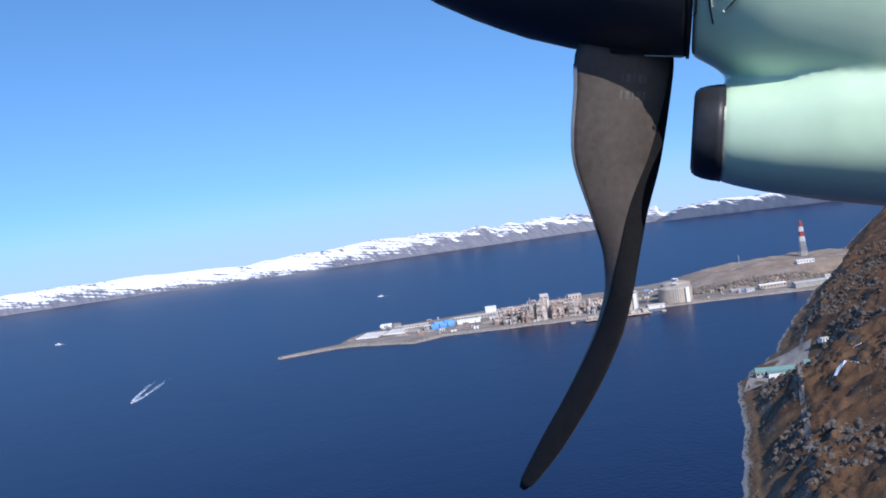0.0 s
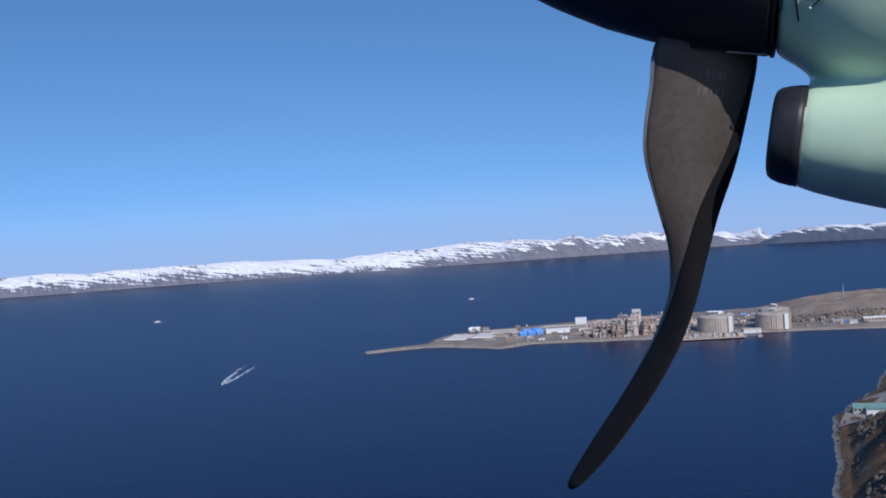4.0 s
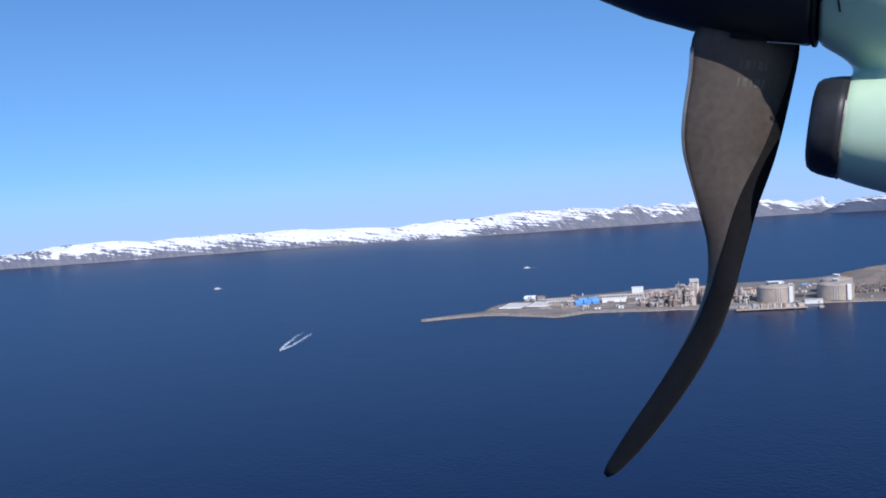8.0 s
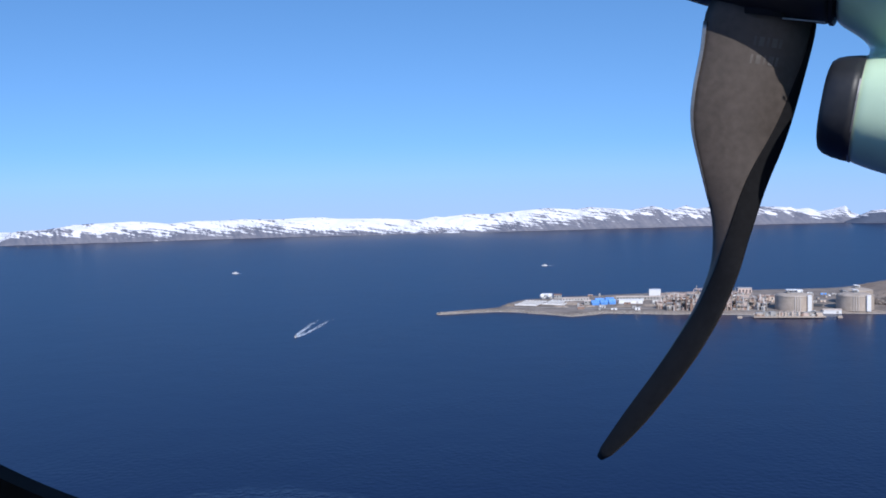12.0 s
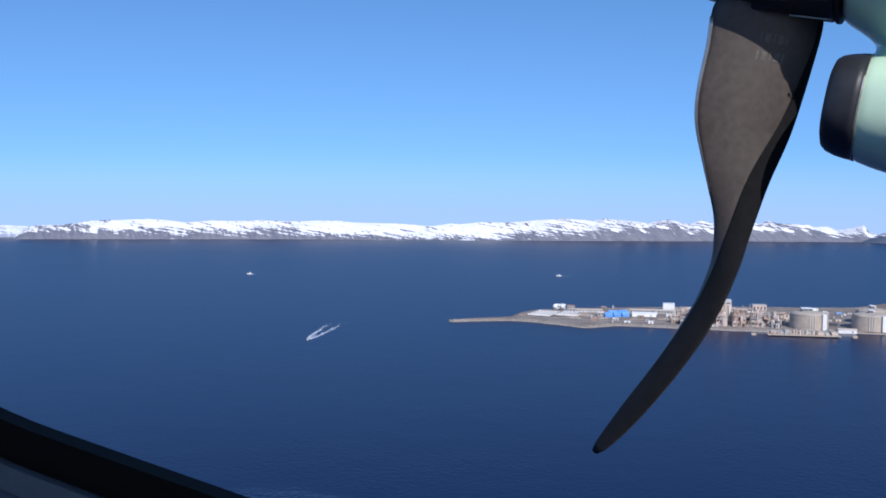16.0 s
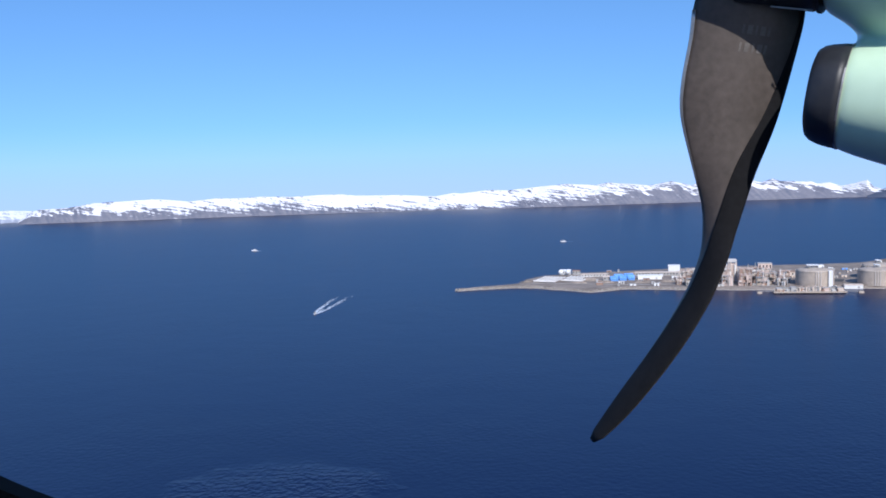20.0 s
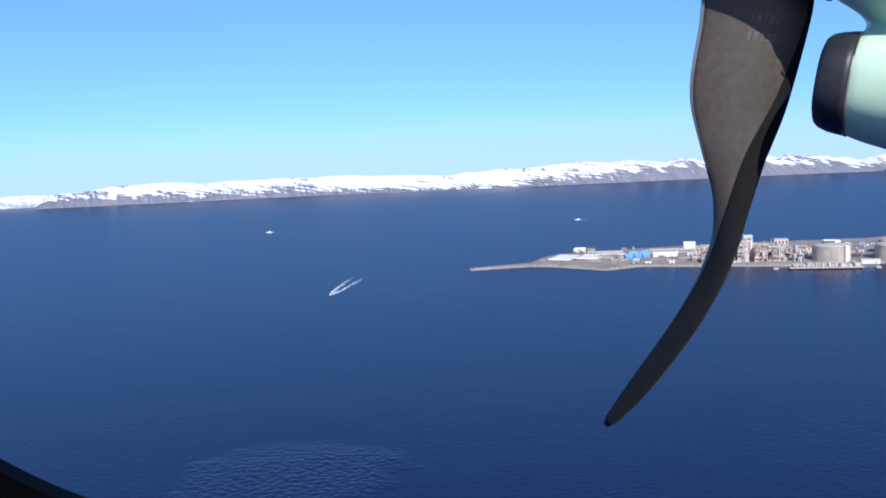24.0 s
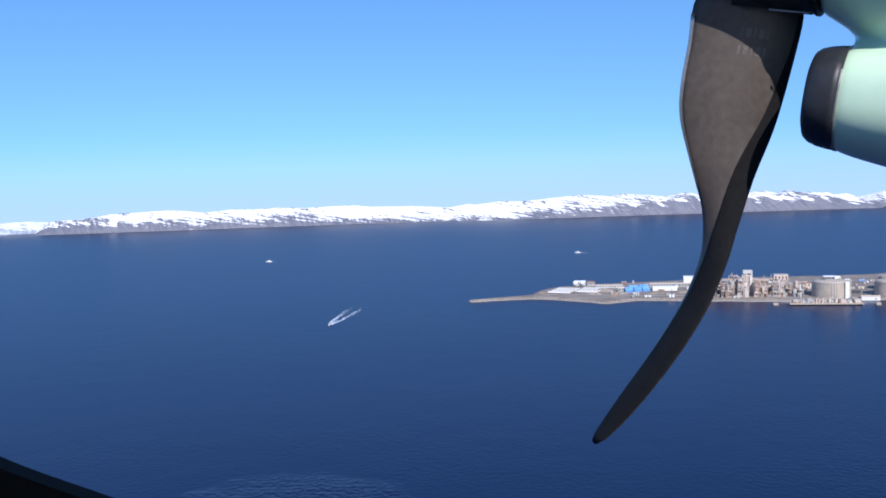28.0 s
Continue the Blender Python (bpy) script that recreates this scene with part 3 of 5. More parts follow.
    rod(bm, (-0.13, -0.05, -0.341), (-0.012, -0.05, -0.343), 0.003, 6)
    part("cutout_rim", bm, EDGE, root, "bare metal rim of the spinner cutout")
    return root


build_engine()


# ---------------- the aircraft: cabin wall with its window ----------------
def build_cabin():
    seat = pose(0, 0, LEVEL, 0, PITCH, -20)

    def outline(grow, k=24):
        a0, a1, u0, u1, r, rl = -1.1 - grow, 0.34 + grow, -0.432 - grow, 0.42 + grow, 0.12 + grow, 0.2 + grow
        pts = []
        for ca, cu, s, r in ((a1 - r, u1 - r, 0, r), (a0 + rl, u1 - rl, 90, rl), (a0 + rl, u0 + rl, 180, rl), (a1 - r, u0 + r, 270, r)):
            if s == 270:
                pts += [(a0 + rl + (a1 - r - a0 - rl) * i / 40, u0) for i in range(1, 40)]
            for i in range(k + 1):
                t = radians(s + 90 * i / k)
                pts.append((ca + r * math.cos(t), cu + r * math.sin(t)))
        # the lower edge bows up towards the front
        return [(a, u + min(1.0, max(0.0, -u / 0.42)) * max(0.0, -0.56 - a) ** 2 / 1.7) for a, u in pts]

    def frame_ring(name, g0, g1, y0, y1, material, label, parent=None):
        i, o = outline(g0), outline(g1)
        secs = [[(a, y, u) for a, u in q] for q, y in ((i, y0), (o, y0), (o, y1), (i, y1), (i, y0))]
        bm = loft(secs, close=False)
        bmesh.ops.remove_doubles(bm, verts=bm.verts, dist=1e-5)
        return part(name, bm, material, parent, label)

    wall = bmesh.new()
    hole = outline(0.06)
    rim = []
    for a, u in hole:
        s = min(1.4 / max(abs(a), 1e-6), 1.0 / max(abs(u), 1e-6))
        rim.append((a * s, u * s))
    for y in (0.68, 0.76):
        v0, v1 = [wall.verts.new((a, y, u)) for a, u in hole], [wall.verts.new((a, y, u)) for a, u in rim]
        for i in range(len(hole)):
            j = (i + 1) % len(hole)
            wall.faces.new((v0[i], v0[j], v1[j], v1[i]))
        if y == 0.68:
            keep = v0
        else:
            for i in range(len(hole)):
                j = (i + 1) % len(hole)
                wall.faces.new((keep[i], keep[j], v0[j], v0[i]))
    wall_ob = part("cabin_wall", wall, LINING)
    wall_ob.matrix_world = seat
    tagged(wall_ob, "grey cabin side wall round the window", "wall", kind="structure")
    win = new("window_1")
    win.matrix_world = seat
    tagged(win, "rounded cabin window with a black rubber seal", "window", kind="structure")
    frame_ring("window_seal", 0.0, 0.036, 0.732, 0.752, SEAL, "black rubber seal", win)
    frame_ring("window_frame", 0.036, 0.12, 0.722, 0.745, LINING, "grey moulded surround", win)
    shell = bmesh.new()
    # the unseen far wall has a gap, added to let daylight onto the lining
    for b in ((-1.45, 1.45, -1.3, 0.68, -1.06, -1.0), (-1.45, 1.45, -1.3, 0.68, 1.0, 1.06), (-1.46, -1.4, -1.3, 0.68, -1.0, 1.0), (1.4, 1.46, -1.3, 0.68, -1.0, 1.0), (-1.46, 1.46, -1.36, -1.3, -1.06, -0.1), (-1.46, 1.46, -1.36, -1.3, 0.45, 1.06), (-1.46, -1.1, -1.36, -1.3, -0.1, 0.45), (1.1, 1.46, -1.36, -1.3, -0.1, 0.45)):
        box(shell, *b)
    shell_ob = part("cabin_interior", shell, LINING)
    shell_ob.matrix_world = seat
    tagged(shell_ob, "plain grey cabin walls, floor and ceiling", "cabin", kind="structure")


build_cabin()


def build_wing():
    """The high wing that joins the engine to the cabin, above the view."""
    def foil(y, a0, chord, u, th):
        up = [(a0 + chord * q, y, u + th * (math.sin(math.pi * q ** 0.6)) * 0.65) for q in (i / 12 for i in range(13))]
        low = [(a0 + chord * q, y, u - th * (math.sin(math.pi * q ** 0.6)) * 0.35) for q in (1 - i / 12 for i in range(1, 12))]
        return up + low
    wing = part("wing", loft([foil(y, a0, c, u, t) for y, a0, c, u, t in ((-4.4, 1.7, 1.9, 0.44, 0.34), (-1.0, 1.75, 1.85, 0.44, 0.32), (1.0, 1.8, 1.8, 0.44, 0.3), (6.0, 2.1, 1.3, 0.5, 0.2))]), MINT, smooth=True)
    wing.matrix_world = ENGINE
    tagged(wing, "plain high wing carrying the engine", "wing", kind="structure")


build_wing()


# ---------------- the island with the gas plant ----------------
ARMOUR = surface("rock armour", (0.205, 0.186, 0.166), (0.43, 0.398, 0.36), 5, 5, 0.9, 0, 0.6, 1.0)
CUT = surface("blasted rock", (0.10, 0.088, 0.08), (0.27, 0.23, 0.205), 9, 5, 0.9, 0, 0.8, 1.5)
CONCRETE = surface("tank concrete", (0.36, 0.298, 0.245), (0.5, 0.42, 0.35), 11, 5, 0.85, 0, 0.1, 0.2)
WHITE = surface("white cladding", (0.72, 0.72, 0.72), (0.82, 0.82, 0.81), 8, 6, 0.6, 0, 0.05, 0.05, vary=0.08)
GREY = surface("grey cladding", (0.38, 0.37, 0.36), (0.5, 0.48, 0.46), 8, 6, 0.7, 0, 0.05, 0.05, vary=0.2)
BEIGE = surface("beige steel", (0.50, 0.41, 0.34), (0.66, 0.56, 0.48), 6, 5, 0.65, 0.1, 0.05, 0.05, vary=0.22)
PINK = surface("pinkish cladding", (0.52, 0.40, 0.35), (0.64, 0.51, 0.45), 6, 5, 0.7, 0, 0.05, 0.05, vary=0.15)
RUST = surface("brown steel", (0.24, 0.15, 0.11), (0.34, 0.23, 0.18), 6, 5, 0.75, 0.1, 0.05, 0.05, vary=0.2)
DARKGLASS = surface("dark openings", (0.02, 0.022, 0.026), (0.05, 0.05, 0.055), 4, 5, 0.3, 0, 0, 0)
BLUE = surface("blue cladding", (0.09, 0.27, 0.66), (0.15, 0.36, 0.78), 5, 5, 0.55, 0, 0.03, 0.05, vary=0.15)
PALEBLUE = surface("pale blue sheeting", (0.3, 0.47, 0.78), (0.4, 0.57, 0.85), 5, 5, 0.55, 0, 0.03, 0.05)
SPOIL = surface("heaped spoil", (0.16, 0.125, 0.1), (0.33, 0.275, 0.23), 7, 6, 0.95, 0, 0.5, 0.5, vary=0.25)
PIPE = surface("white pipe", (0.68, 0.64, 0.6), (0.82, 0.79, 0.75), 6, 5, 0.5, 0.0, 0.02, 0.05)
STEEL = surface("galvanised steel", (0.34, 0.33, 0.32), (0.46, 0.45, 0.43), 3, 6, 0.5, 0.5, 0.03, 0.03)
RED = surface("red paint", (0.42, 0.06, 0.04), (0.52, 0.09, 0.06), 3, 6, 0.6, 0, 0.03, 0.03)
DARK_YARD = surface("dark yard ground", (0.06, 0.058, 0.056), (0.1, 0.096, 0.09), 12, 8, 0.9, 0, 0.1, 0.05)
FOAM = surface("sea foam", (0.42, 0.5, 0.6), (0.8, 0.84, 0.88), 2.5, 4, 0.8, 0, 0.2, 0.2)

YARD = ground("gravel and moor", ((0.165, 0.135, 0.114), (0.345, 0.292, 0.253)), ((0.19, 0.14, 0.105), (0.40, 0.315, 0.25)), ((0.10, 0.088, 0.08), (0.27, 0.225, 0.19)),
              ((0.27, 0.237, 0.208), (0.46, 0.41, 0.365)), 6.4, 4.0, -1.6, 42.0, 1.6)

ISLAND = pose(-61.5, 1751.6, 0, 0, 0, -8.17)
NEAR_SHORE = [(12, 6), (18, -5), (60, 14), (120, 34), (160, 28), (200, 6), (261, -27), (300, -2), (316, 10), (450, -1), (561, -9), (675, 8), (800, 4), (988, -26), (1150, 12), (1287, 19), (1397, 67), (1425, 92)]
BACK_SHORE = [(12, 7), (18, 13), (60, 40), (118, 74), (130, 130), (150, 168), (171, 190), (255, 232), (422, 287), (567, 322), (700, 340), (841, 370), (945, 405), (1100, 457), (1183, 439), (1287, 250), (1380, 120), (1425, 93)]


def sm(x):
    x = min(1.0, max(0.0, x))
    return x * x * (3 - 2 * x)


def face_w(s):
    return 96 + 9 * fbm(s * 0.03, 0.0, 4.0, 4) + 40 * sm((s - 1010) / 120)


def island_z(s, w):
    n, b = interp(NEAR_SHORE, s), interp(BACK_SHORE, s)
    wig = 5 * fbm(s * 0.02, w * 0.02, 2.0, 4)
    d = min(w - n, b - w, (s - 12) * 1.5) + (wig if s > 140 else wig * 0.25)
    if d < 0:
        return max(-5.0, d * 0.6)
    top = 3.8 if s < 125 else 4.4
    z = min(top, d * 0.5)
    if d > 12:
        z += 0.25 * fbm(s * 0.06, w * 0.06, 5.0)
    # the unlevelled part: moorland behind a blasted rock face
    face = face_w(s)
    ends = sm((s - 780) / 130) * sm((1400 - s) / 160)
    wall = ends * sm((w - face) / (7 + 60 * sm((s - 1000) / 120))) * (14 + 3 * fbm(s * 0.02, w * 0.02, 3.0))
    hill = ends * sm((w - face - 10) / 110) * (9 + 8 * fbm(s * 0.006, w * 0.008, 1.0))
    z += min(wall + hill, max(0.0, d - 8) * 0.4)
    z += ends * sm((w - face) / 30) * 1.8 * fbm(s * 0.03, w * 0.03, 9.0)
    return z


def build_island():
    st, wt = 7.5, 6.0
    ns, nw = int(1440 / st), int(560 / wt)
    verts = [(-10 + i * st, -60 + j * wt, island_z(-10 + i * st, -60 + j * wt)) for i in range(ns + 1) for j in range(nw + 1)]
    k = nw + 1
    faces = [(i * k + j, (i + 1) * k + j, (i + 1) * k + j + 1, i * k + j + 1) for i in range(ns) for j in range(nw)
             if max(verts[a][2] for a in (i * k + j, (i + 1) * k + j, (i + 1) * k + j + 1, i * k + j + 1)) > -4.9]
    ob = mesh_ob("island_ground", verts, faces, YARD, smooth=True)
    ob.matrix_world = ISLAND
    return tagged(ob, "flat gravel island with a brown moorland hill", "island", kind="structure")


build_island()


def at_island(s, w, turn=0.0, z=None):
    return ISLAND @ pose(s, w, island_z(s, w) if z is None else z, 0, 0, turn)


def thing(name, m, label, category, group=""):
    ob = new(name)
    ob.matrix_world = m
    return tagged(ob, label, category, group)


def hall(name, m, lx, ly, h, wall, roof, label, windows=0, group="", pitch=0.12, doors=1):
    """A shed or house: walls, shallow gable roof with eaves, a row of openings, a door."""
    ob = thing(name, m, label, "building", group)
    bm = bmesh.new()
    hx, hy = lx / 2, ly / 2
    ridge = h + pitch * ly
    sec = [(-hy, -1.0), (-hy, h), (0, ridge - 0.15), (hy, h), (hy, -1.0)]
    v0, v1 = [bm.verts.new((-hx, y, z)) for y, z in sec], [bm.verts.new((hx, y, z)) for y, z in sec]
    for i in range(5):
        j = (i + 1) % 5
        bm.faces.new((v0[i], v0[j], v1[j], v1[i]))
    bm.faces.new(v0[::-1])
    bm.faces.new(v1)
    part("wall", bm, wall, ob)
    bm = bmesh.new()
    e = 0.5
    sec = [(-hy - e, h - e * pitch * 2), (0, ridge), (hy + e, h - e * pitch * 2), (hy + e, h + 0.35 - e * pitch * 2), (0, ridge + 0.35), (-hy - e, h + 0.35 - e * pitch * 2)]
    v0, v1 = [bm.verts.new((-hx - e, y, z)) for y, z in sec], [bm.verts.new((hx + e, y, z)) for y, z in sec]
    for i in range(6):
        j = (i + 1) % 6
        bm.faces.new((v0[i], v0[j], v1[j], v1[i]))
    bm.faces.new(v0[::-1])
    bm.faces.new(v1)
    part("roof", bm, roof, ob)
    for i in range(windows):
        x = -hx + lx * (i + 0.5) / windows
        bm = bmesh.new()
        wd = min(2.6, lx / windows * 0.55)
        box(bm, x - wd / 2, x + wd / 2, -hy - 0.12, -hy + 0.1, h * 0.38, h * 0.78)
        part("window", bm, DARKGLASS, ob)
    for i in range(doors):
        x = hx * (0.55 - 0.5 * i)
        bm = bmesh.new()
        box(bm, x - 1.8, x + 1.8, -hy - 0.15, -hy + 0.1, 0.0, min(4.0, h * 0.6))
        part("door", bm, GREY, ob)
    return ob


def lng_tank(s, w, r, h, label, stair=0.35, wide=13.0):
    ob = thing("storage_tank", at_island(s, w), label, "tank", "large gas tanks")

    def circ(rr, z, k=72):
        return [(rr * math.cos(2 * math.pi * i / k), rr * math.sin(2 * math.pi * i / k), z) for i in range(k)]
    part("tank_wall", loft([circ(r, -1), circ(r, h - 1.2), circ(r + 0.5, h - 1.2), circ(r + 0.5, h), circ(r - 0.8, h)]), CONCRETE, ob)
    part("tank_dome", loft([circ(r - 0.8, h - 0.1), circ(r * 0.85, h + r * 0.045), circ(r * 0.6, h + r * 0.1), circ(r * 0.3, h + r * 0.135), circ(0.5, h + r * 0.147)]), CONCRETE, ob, smooth=True)
    z = h + r * 0.14
    bm = bmesh.new()
    box(bm, -wide, wide, -8, 5, z, z + 0.8)
    for x in (-wide + 1, -wide / 3, wide / 3, wide - 1):
        for y in (-7, 4):
            rod(bm, (x, y, h), (x, y, z + 4.4), 0.35, 6)
    part("roof_platform", bm, STEEL, ob, "galvanised pump platform")
    bm = bmesh.new()
    box(bm, -wide - 1, wide * 0.4, -9, 6, z + 4.2, z + 5.2, 0.2)
    box(bm, wide * 0.3, wide + 1, -6, 5, z + 0.8, z + 4.6, 0.2)
    part("platform_roof", bm, WHITE, ob, "white platform roof")
    for x in (-0.7 * wide, -0.1 * wide):
        bm = bmesh.new()
        rod(bm, (x, -2, z + 0.7), (x, -2, z + 3.6), 1.3, 10)
        part("pump", bm, PIPE, ob)
    a = -math.pi / 2 + stair
    x, y = (r + 3.0) * math.cos(a), (r + 3.0) * math.sin(a)
    bm = bmesh.new()
    box(bm, x - 3.4, x + 3.4, y - 2.6, y + 2.6, -1, h + 2.5, 0.2)
    part("stair_tower", bm, WHITE, ob, "white stair tower")
    bm = bmesh.new()
    for i in range(3):
        b = a - 0.5 - 0.12 * i
        p = (r + 1.5)
        rod(bm, (p * math.cos(b), p * math.sin(b), 0), (p * math.cos(b), p * math.sin(b), h + 1), 0.4, 8)
    part("riser_pipe", bm, PIPE, ob)
    return ob


lng_tank(645, 34, 32, 25, "beige concrete gas tank with roof platform and white stair tower", 0.62)
lng_tank(748, 40, 31, 24, "beige concrete gas tank with white stair tower", 0.45, 4.0)
lng_tank(768, 112, 28, 24, "pale concrete gas tank beside the moorland hill", -0.3, 4.0)


def module(s, w, lx, ly, h, seed, group="process modules"):
    """A piece of open process plant: a steel rack of decks with vessels, pipes and a cabin."""
    rnd = random.Random(seed)
    ob = thing("process_module", at_island(s, w, rnd.choice((0, 0, 2, -2))), "beige steel process rack with vessels and pipework", "plant", group)
    decks = max(2, int(h / 5))
    main = rnd.choice((BEIGE, PINK, RUST, GREY, STEEL))
    nxp = max(2, int(lx / 7) + 1)
    for i in range(nxp):
        x = -lx / 2 + lx * i / (nxp - 1)
        bm = bmesh.new()
        for y in (-ly / 2, ly / 2):
            box(bm, x - 0.35, x + 0.35, y - 0.35, y + 0.35, -1, h)
        box(bm, x - 0.3, x + 0.3, -ly / 2, ly / 2, h - 0.7, h)
        part("portal", bm, main, ob)
    for k in range(1, decks + 1):
        z = h * k / decks
        bm = bmesh.new()
        x0, x1 = (-lx / 2, lx / 2) if k == 1 else sorted((rnd.choice((-lx / 2, lx / 2)), rnd.uniform(-lx * 0.15, lx * 0.3)))
        box(bm, x0, x1, -ly / 2, ly / 2, z - 0.55, z - 0.15)
        for y in (-ly / 2, ly / 2):
            box(bm, x0, x1, y - 0.08, y + 0.08, z + 0.95, z + 1.1)
        part("deck", bm, main, ob)
    for k in range(decks):
        z = h * k / decks
        for j in range(rnd.randint(2, 4)):
            x = rnd.uniform(-lx / 2 + 2, lx / 2 - 2)
            y = rnd.uniform(-ly / 2 + 1.5, ly / 2 - 1.5)
            bm = bmesh.new()
            t = rnd.random()
            hh = h / decks * rnd.uniform(0.55, 0.85)
            if t < 0.45:
                rod(bm, (x, y, z), (x, y, z + hh), rnd.uniform(0.8, 1.5), 10)
                part("vessel", bm, rnd.choice((RUST, BEIGE, PINK, STEEL)), ob)
            elif t < 0.7:
                rod(bm, (x - 3, y, z + 1.6), (x + 3, y, z + 1.6), rnd.uniform(0.7, 1.2), 10)
                part("drum", bm, rnd.choice((PIPE, STEEL)), ob)
            else:
                box(bm, x - 2.2, x + 2.2, y - 1.6, y + 1.6, z, z + hh, 0.1)
                part("cabinet", bm, rnd.choice((PINK, GREY, BEIGE, RUST)), ob)
    for j in range(3):
        x = lx * (j - 1) * 0.32 + rnd.uniform(-1, 1)
        hh = h * rnd.uniform(0.45, 0.95)
        bm = bmesh.new()
        box(bm, x - lx * 0.15, x + lx * 0.15, -ly * 0.3, ly * 0.45, -1, hh, 0.15)
        part("enclosure", bm, rnd.choice((BEIGE, PINK, GREY, RUST, RUST, CONCRETE)), ob)
        bm = bmesh.new()
        box(bm, x - lx * 0.1, x + lx * 0.04, -ly * 0.34, -ly * 0.28, hh * 0.3, hh * 0.6)
        part("opening", bm, DARKGLASS, ob)
    for j in range(8):
        x, y = rnd.uniform(-lx / 2, lx / 2), rnd.uniform(-ly * 0.75, ly * 0.1)
        hh = h * rnd.uniform(0.2, 1.12)
        bm = bmesh.new()
        if j % 2:
            rod(bm, (x, y, -1), (x, y, hh), rnd.uniform(0.45, 1.2), 8)
            part("column", bm, rnd.choice((PIPE, BEIGE, RUST, STEEL, DARKGLASS)), ob)
        else:
            wx = rnd.uniform(0.9, 2.6)
            box(bm, x - wx, x + wx, y - 1.4, y + 1.4, -1 if j < 4 else hh * 0.5, hh, 0.1)
            part("equipment_box", bm, rnd.choice((PIPE, RUST, GREY, DARKGLASS, PINK, RUST)), ob)
    for j in range(rnd.randint(1, 3)):
        y = rnd.uniform(-ly / 2, ly / 2)
        bm = bmesh.new()
        rod(bm, (-lx / 2, y, h + 0.6 + j), (lx / 2, y, h + 0.6 + j), 0.3, 8)
        part("pipe", bm, PINK, ob)
    if rnd.random() < 0.5:
        x = rnd.uniform(-lx / 3, lx / 3)
        bm = bmesh.new()
        rod(bm, (x, 0, h), (x, 0, h + rnd.uniform(5, 11)), 0.9, 10)
        part("stack", bm, rnd.choice((PIPE, STEEL)), ob)
    return ob


def process_tower(s, w, h):
    ob = thing("process_tower", at_island(s, w), "tall beige cooling tower block with pale columns", "tower")
    bm = bmesh.new()
    for x in (-7, 7):
        for y in (-6, 6):
            box(bm, x - 0.6, x + 0.6, y - 0.6, y + 0.6, -1, h)
    for k in range(1, 8):
        z = h * k / 8
        for y in (-6, 6):
            box(bm, -7, 7, y - 0.3, y + 0.3, z - 0.4, z)
            rod(bm, (-7, y, z - h / 8), (7, y, z), 0.22, 5)
        for x in (-7, 7):
            box(bm, x - 0.3, x + 0.3, -6, 6, z - 0.4, z)
    part("tower_frame", bm, BEIGE, ob)
    for k in range(1, 8):
        bm = bmesh.new()
        box(bm, -7.2, 7.2, -6.2, 6.2, h * k / 8 - 0.25, h * k / 8)
        part("deck", bm, STEEL, ob)
    bm = bmesh.new()
    box(bm, -5.5, 4.5, -4.6, 5, -1, h * 0.93, 0.3)
    part("cold_box", bm, PINK, ob, "pinkish clad block")
    for x, y, r, hh, m in ((-3, -5, 1.6, h + 3, BEIGE), (4.5, -5.5, 1.8, h - 4, PIPE), (10.5, -2, 1.6, h * 0.62, PIPE), (13.5, 1, 1.3, h * 0.5, PIPE), (-11, 0, 1.4, h * 0.45, BEIGE)):
        bm = bmesh.new()
        rod(bm, (x, y, -1), (x, y, hh), r, 14)
        part("column", bm, m, ob)
    bm = bmesh.new()
    box(bm, -9, 7.4, -7, 7, h, h + 6.0, 0.4)
    part("head_house", bm, GREY, ob, "grey cabin at the top")
    return ob


MODULES = [(438, 22, 26, 12, 9), (440, 60, 24, 14, 11), (452, 104, 30, 14, 10), (470, 20, 22, 12, 14), (474, 56, 22, 16, 17), (486, 100, 22, 14, 13), (497, 26, 20, 12, 12),
           (500, 60, 16, 10, 20), (526, 24, 24, 14, 13), (532, 66, 22, 16, 16), (540, 108, 30, 16, 12), (556, 26, 22, 14, 10), (562, 70, 24, 16, 12), (578, 112, 30, 16, 9),
           (590, 26, 16, 12, 8), (470, 150, 36, 14, 9), (520, 160, 34, 14, 10), (574, 166, 38, 16, 9), (596, 62, 14, 14, 9), (428, 96, 18, 12, 12), (452, 40, 20, 10, 15), (486, 76, 18, 12, 21), (528, 44, 18, 10, 18), (548, 88, 20, 12, 15),
           (572, 46, 18, 12, 12), (604, 100, 20, 12, 10), (418, 44, 18, 12, 8), (444, 128, 24, 12, 12), (500, 130, 24, 12, 13)]
for i, (s, w, lx, ly, h) in enumerate(MODULES):
    module(s, w, lx * 0.9, ly, h * 1.45, 40 + i)
process_tower(512, 86, 34)


def pipe_bank(s, w, turn, count, length):
    ob = thing("pipe_bank", at_island(s, w, turn), "rows of long white pipes lying on low supports", "pipes", "pipe banks")
    for i in range(count):
        x = (i - (count - 1) / 2) * 6.4
        bm = bmesh.new()
        rod(bm, (x, -length / 2, 2.0), (x, length / 2, 3.0), 1.35, 10)
        part("pipe", bm, PIPE, ob)
    for y in (-0.42, -0.1, 0.2, 0.45):
        bm = bmesh.new()
        box(bm, -count * 3.1, count * 3.1, y * length - 0.6, y * length + 0.6, -1, 1.6)
        part("support", bm, RUST, ob)
    bm = bmesh.new()
    rod(bm, (-count * 3.1, -length / 2 - 1, 2.2), (count * 3.1, -length / 2 - 1, 2.2), 1.6, 10)
    part("manifold", bm, PIPE, ob)


pipe_bank(180, 104, -16, 7, 60)
pipe_bank(230, 112, -16, 7, 56)


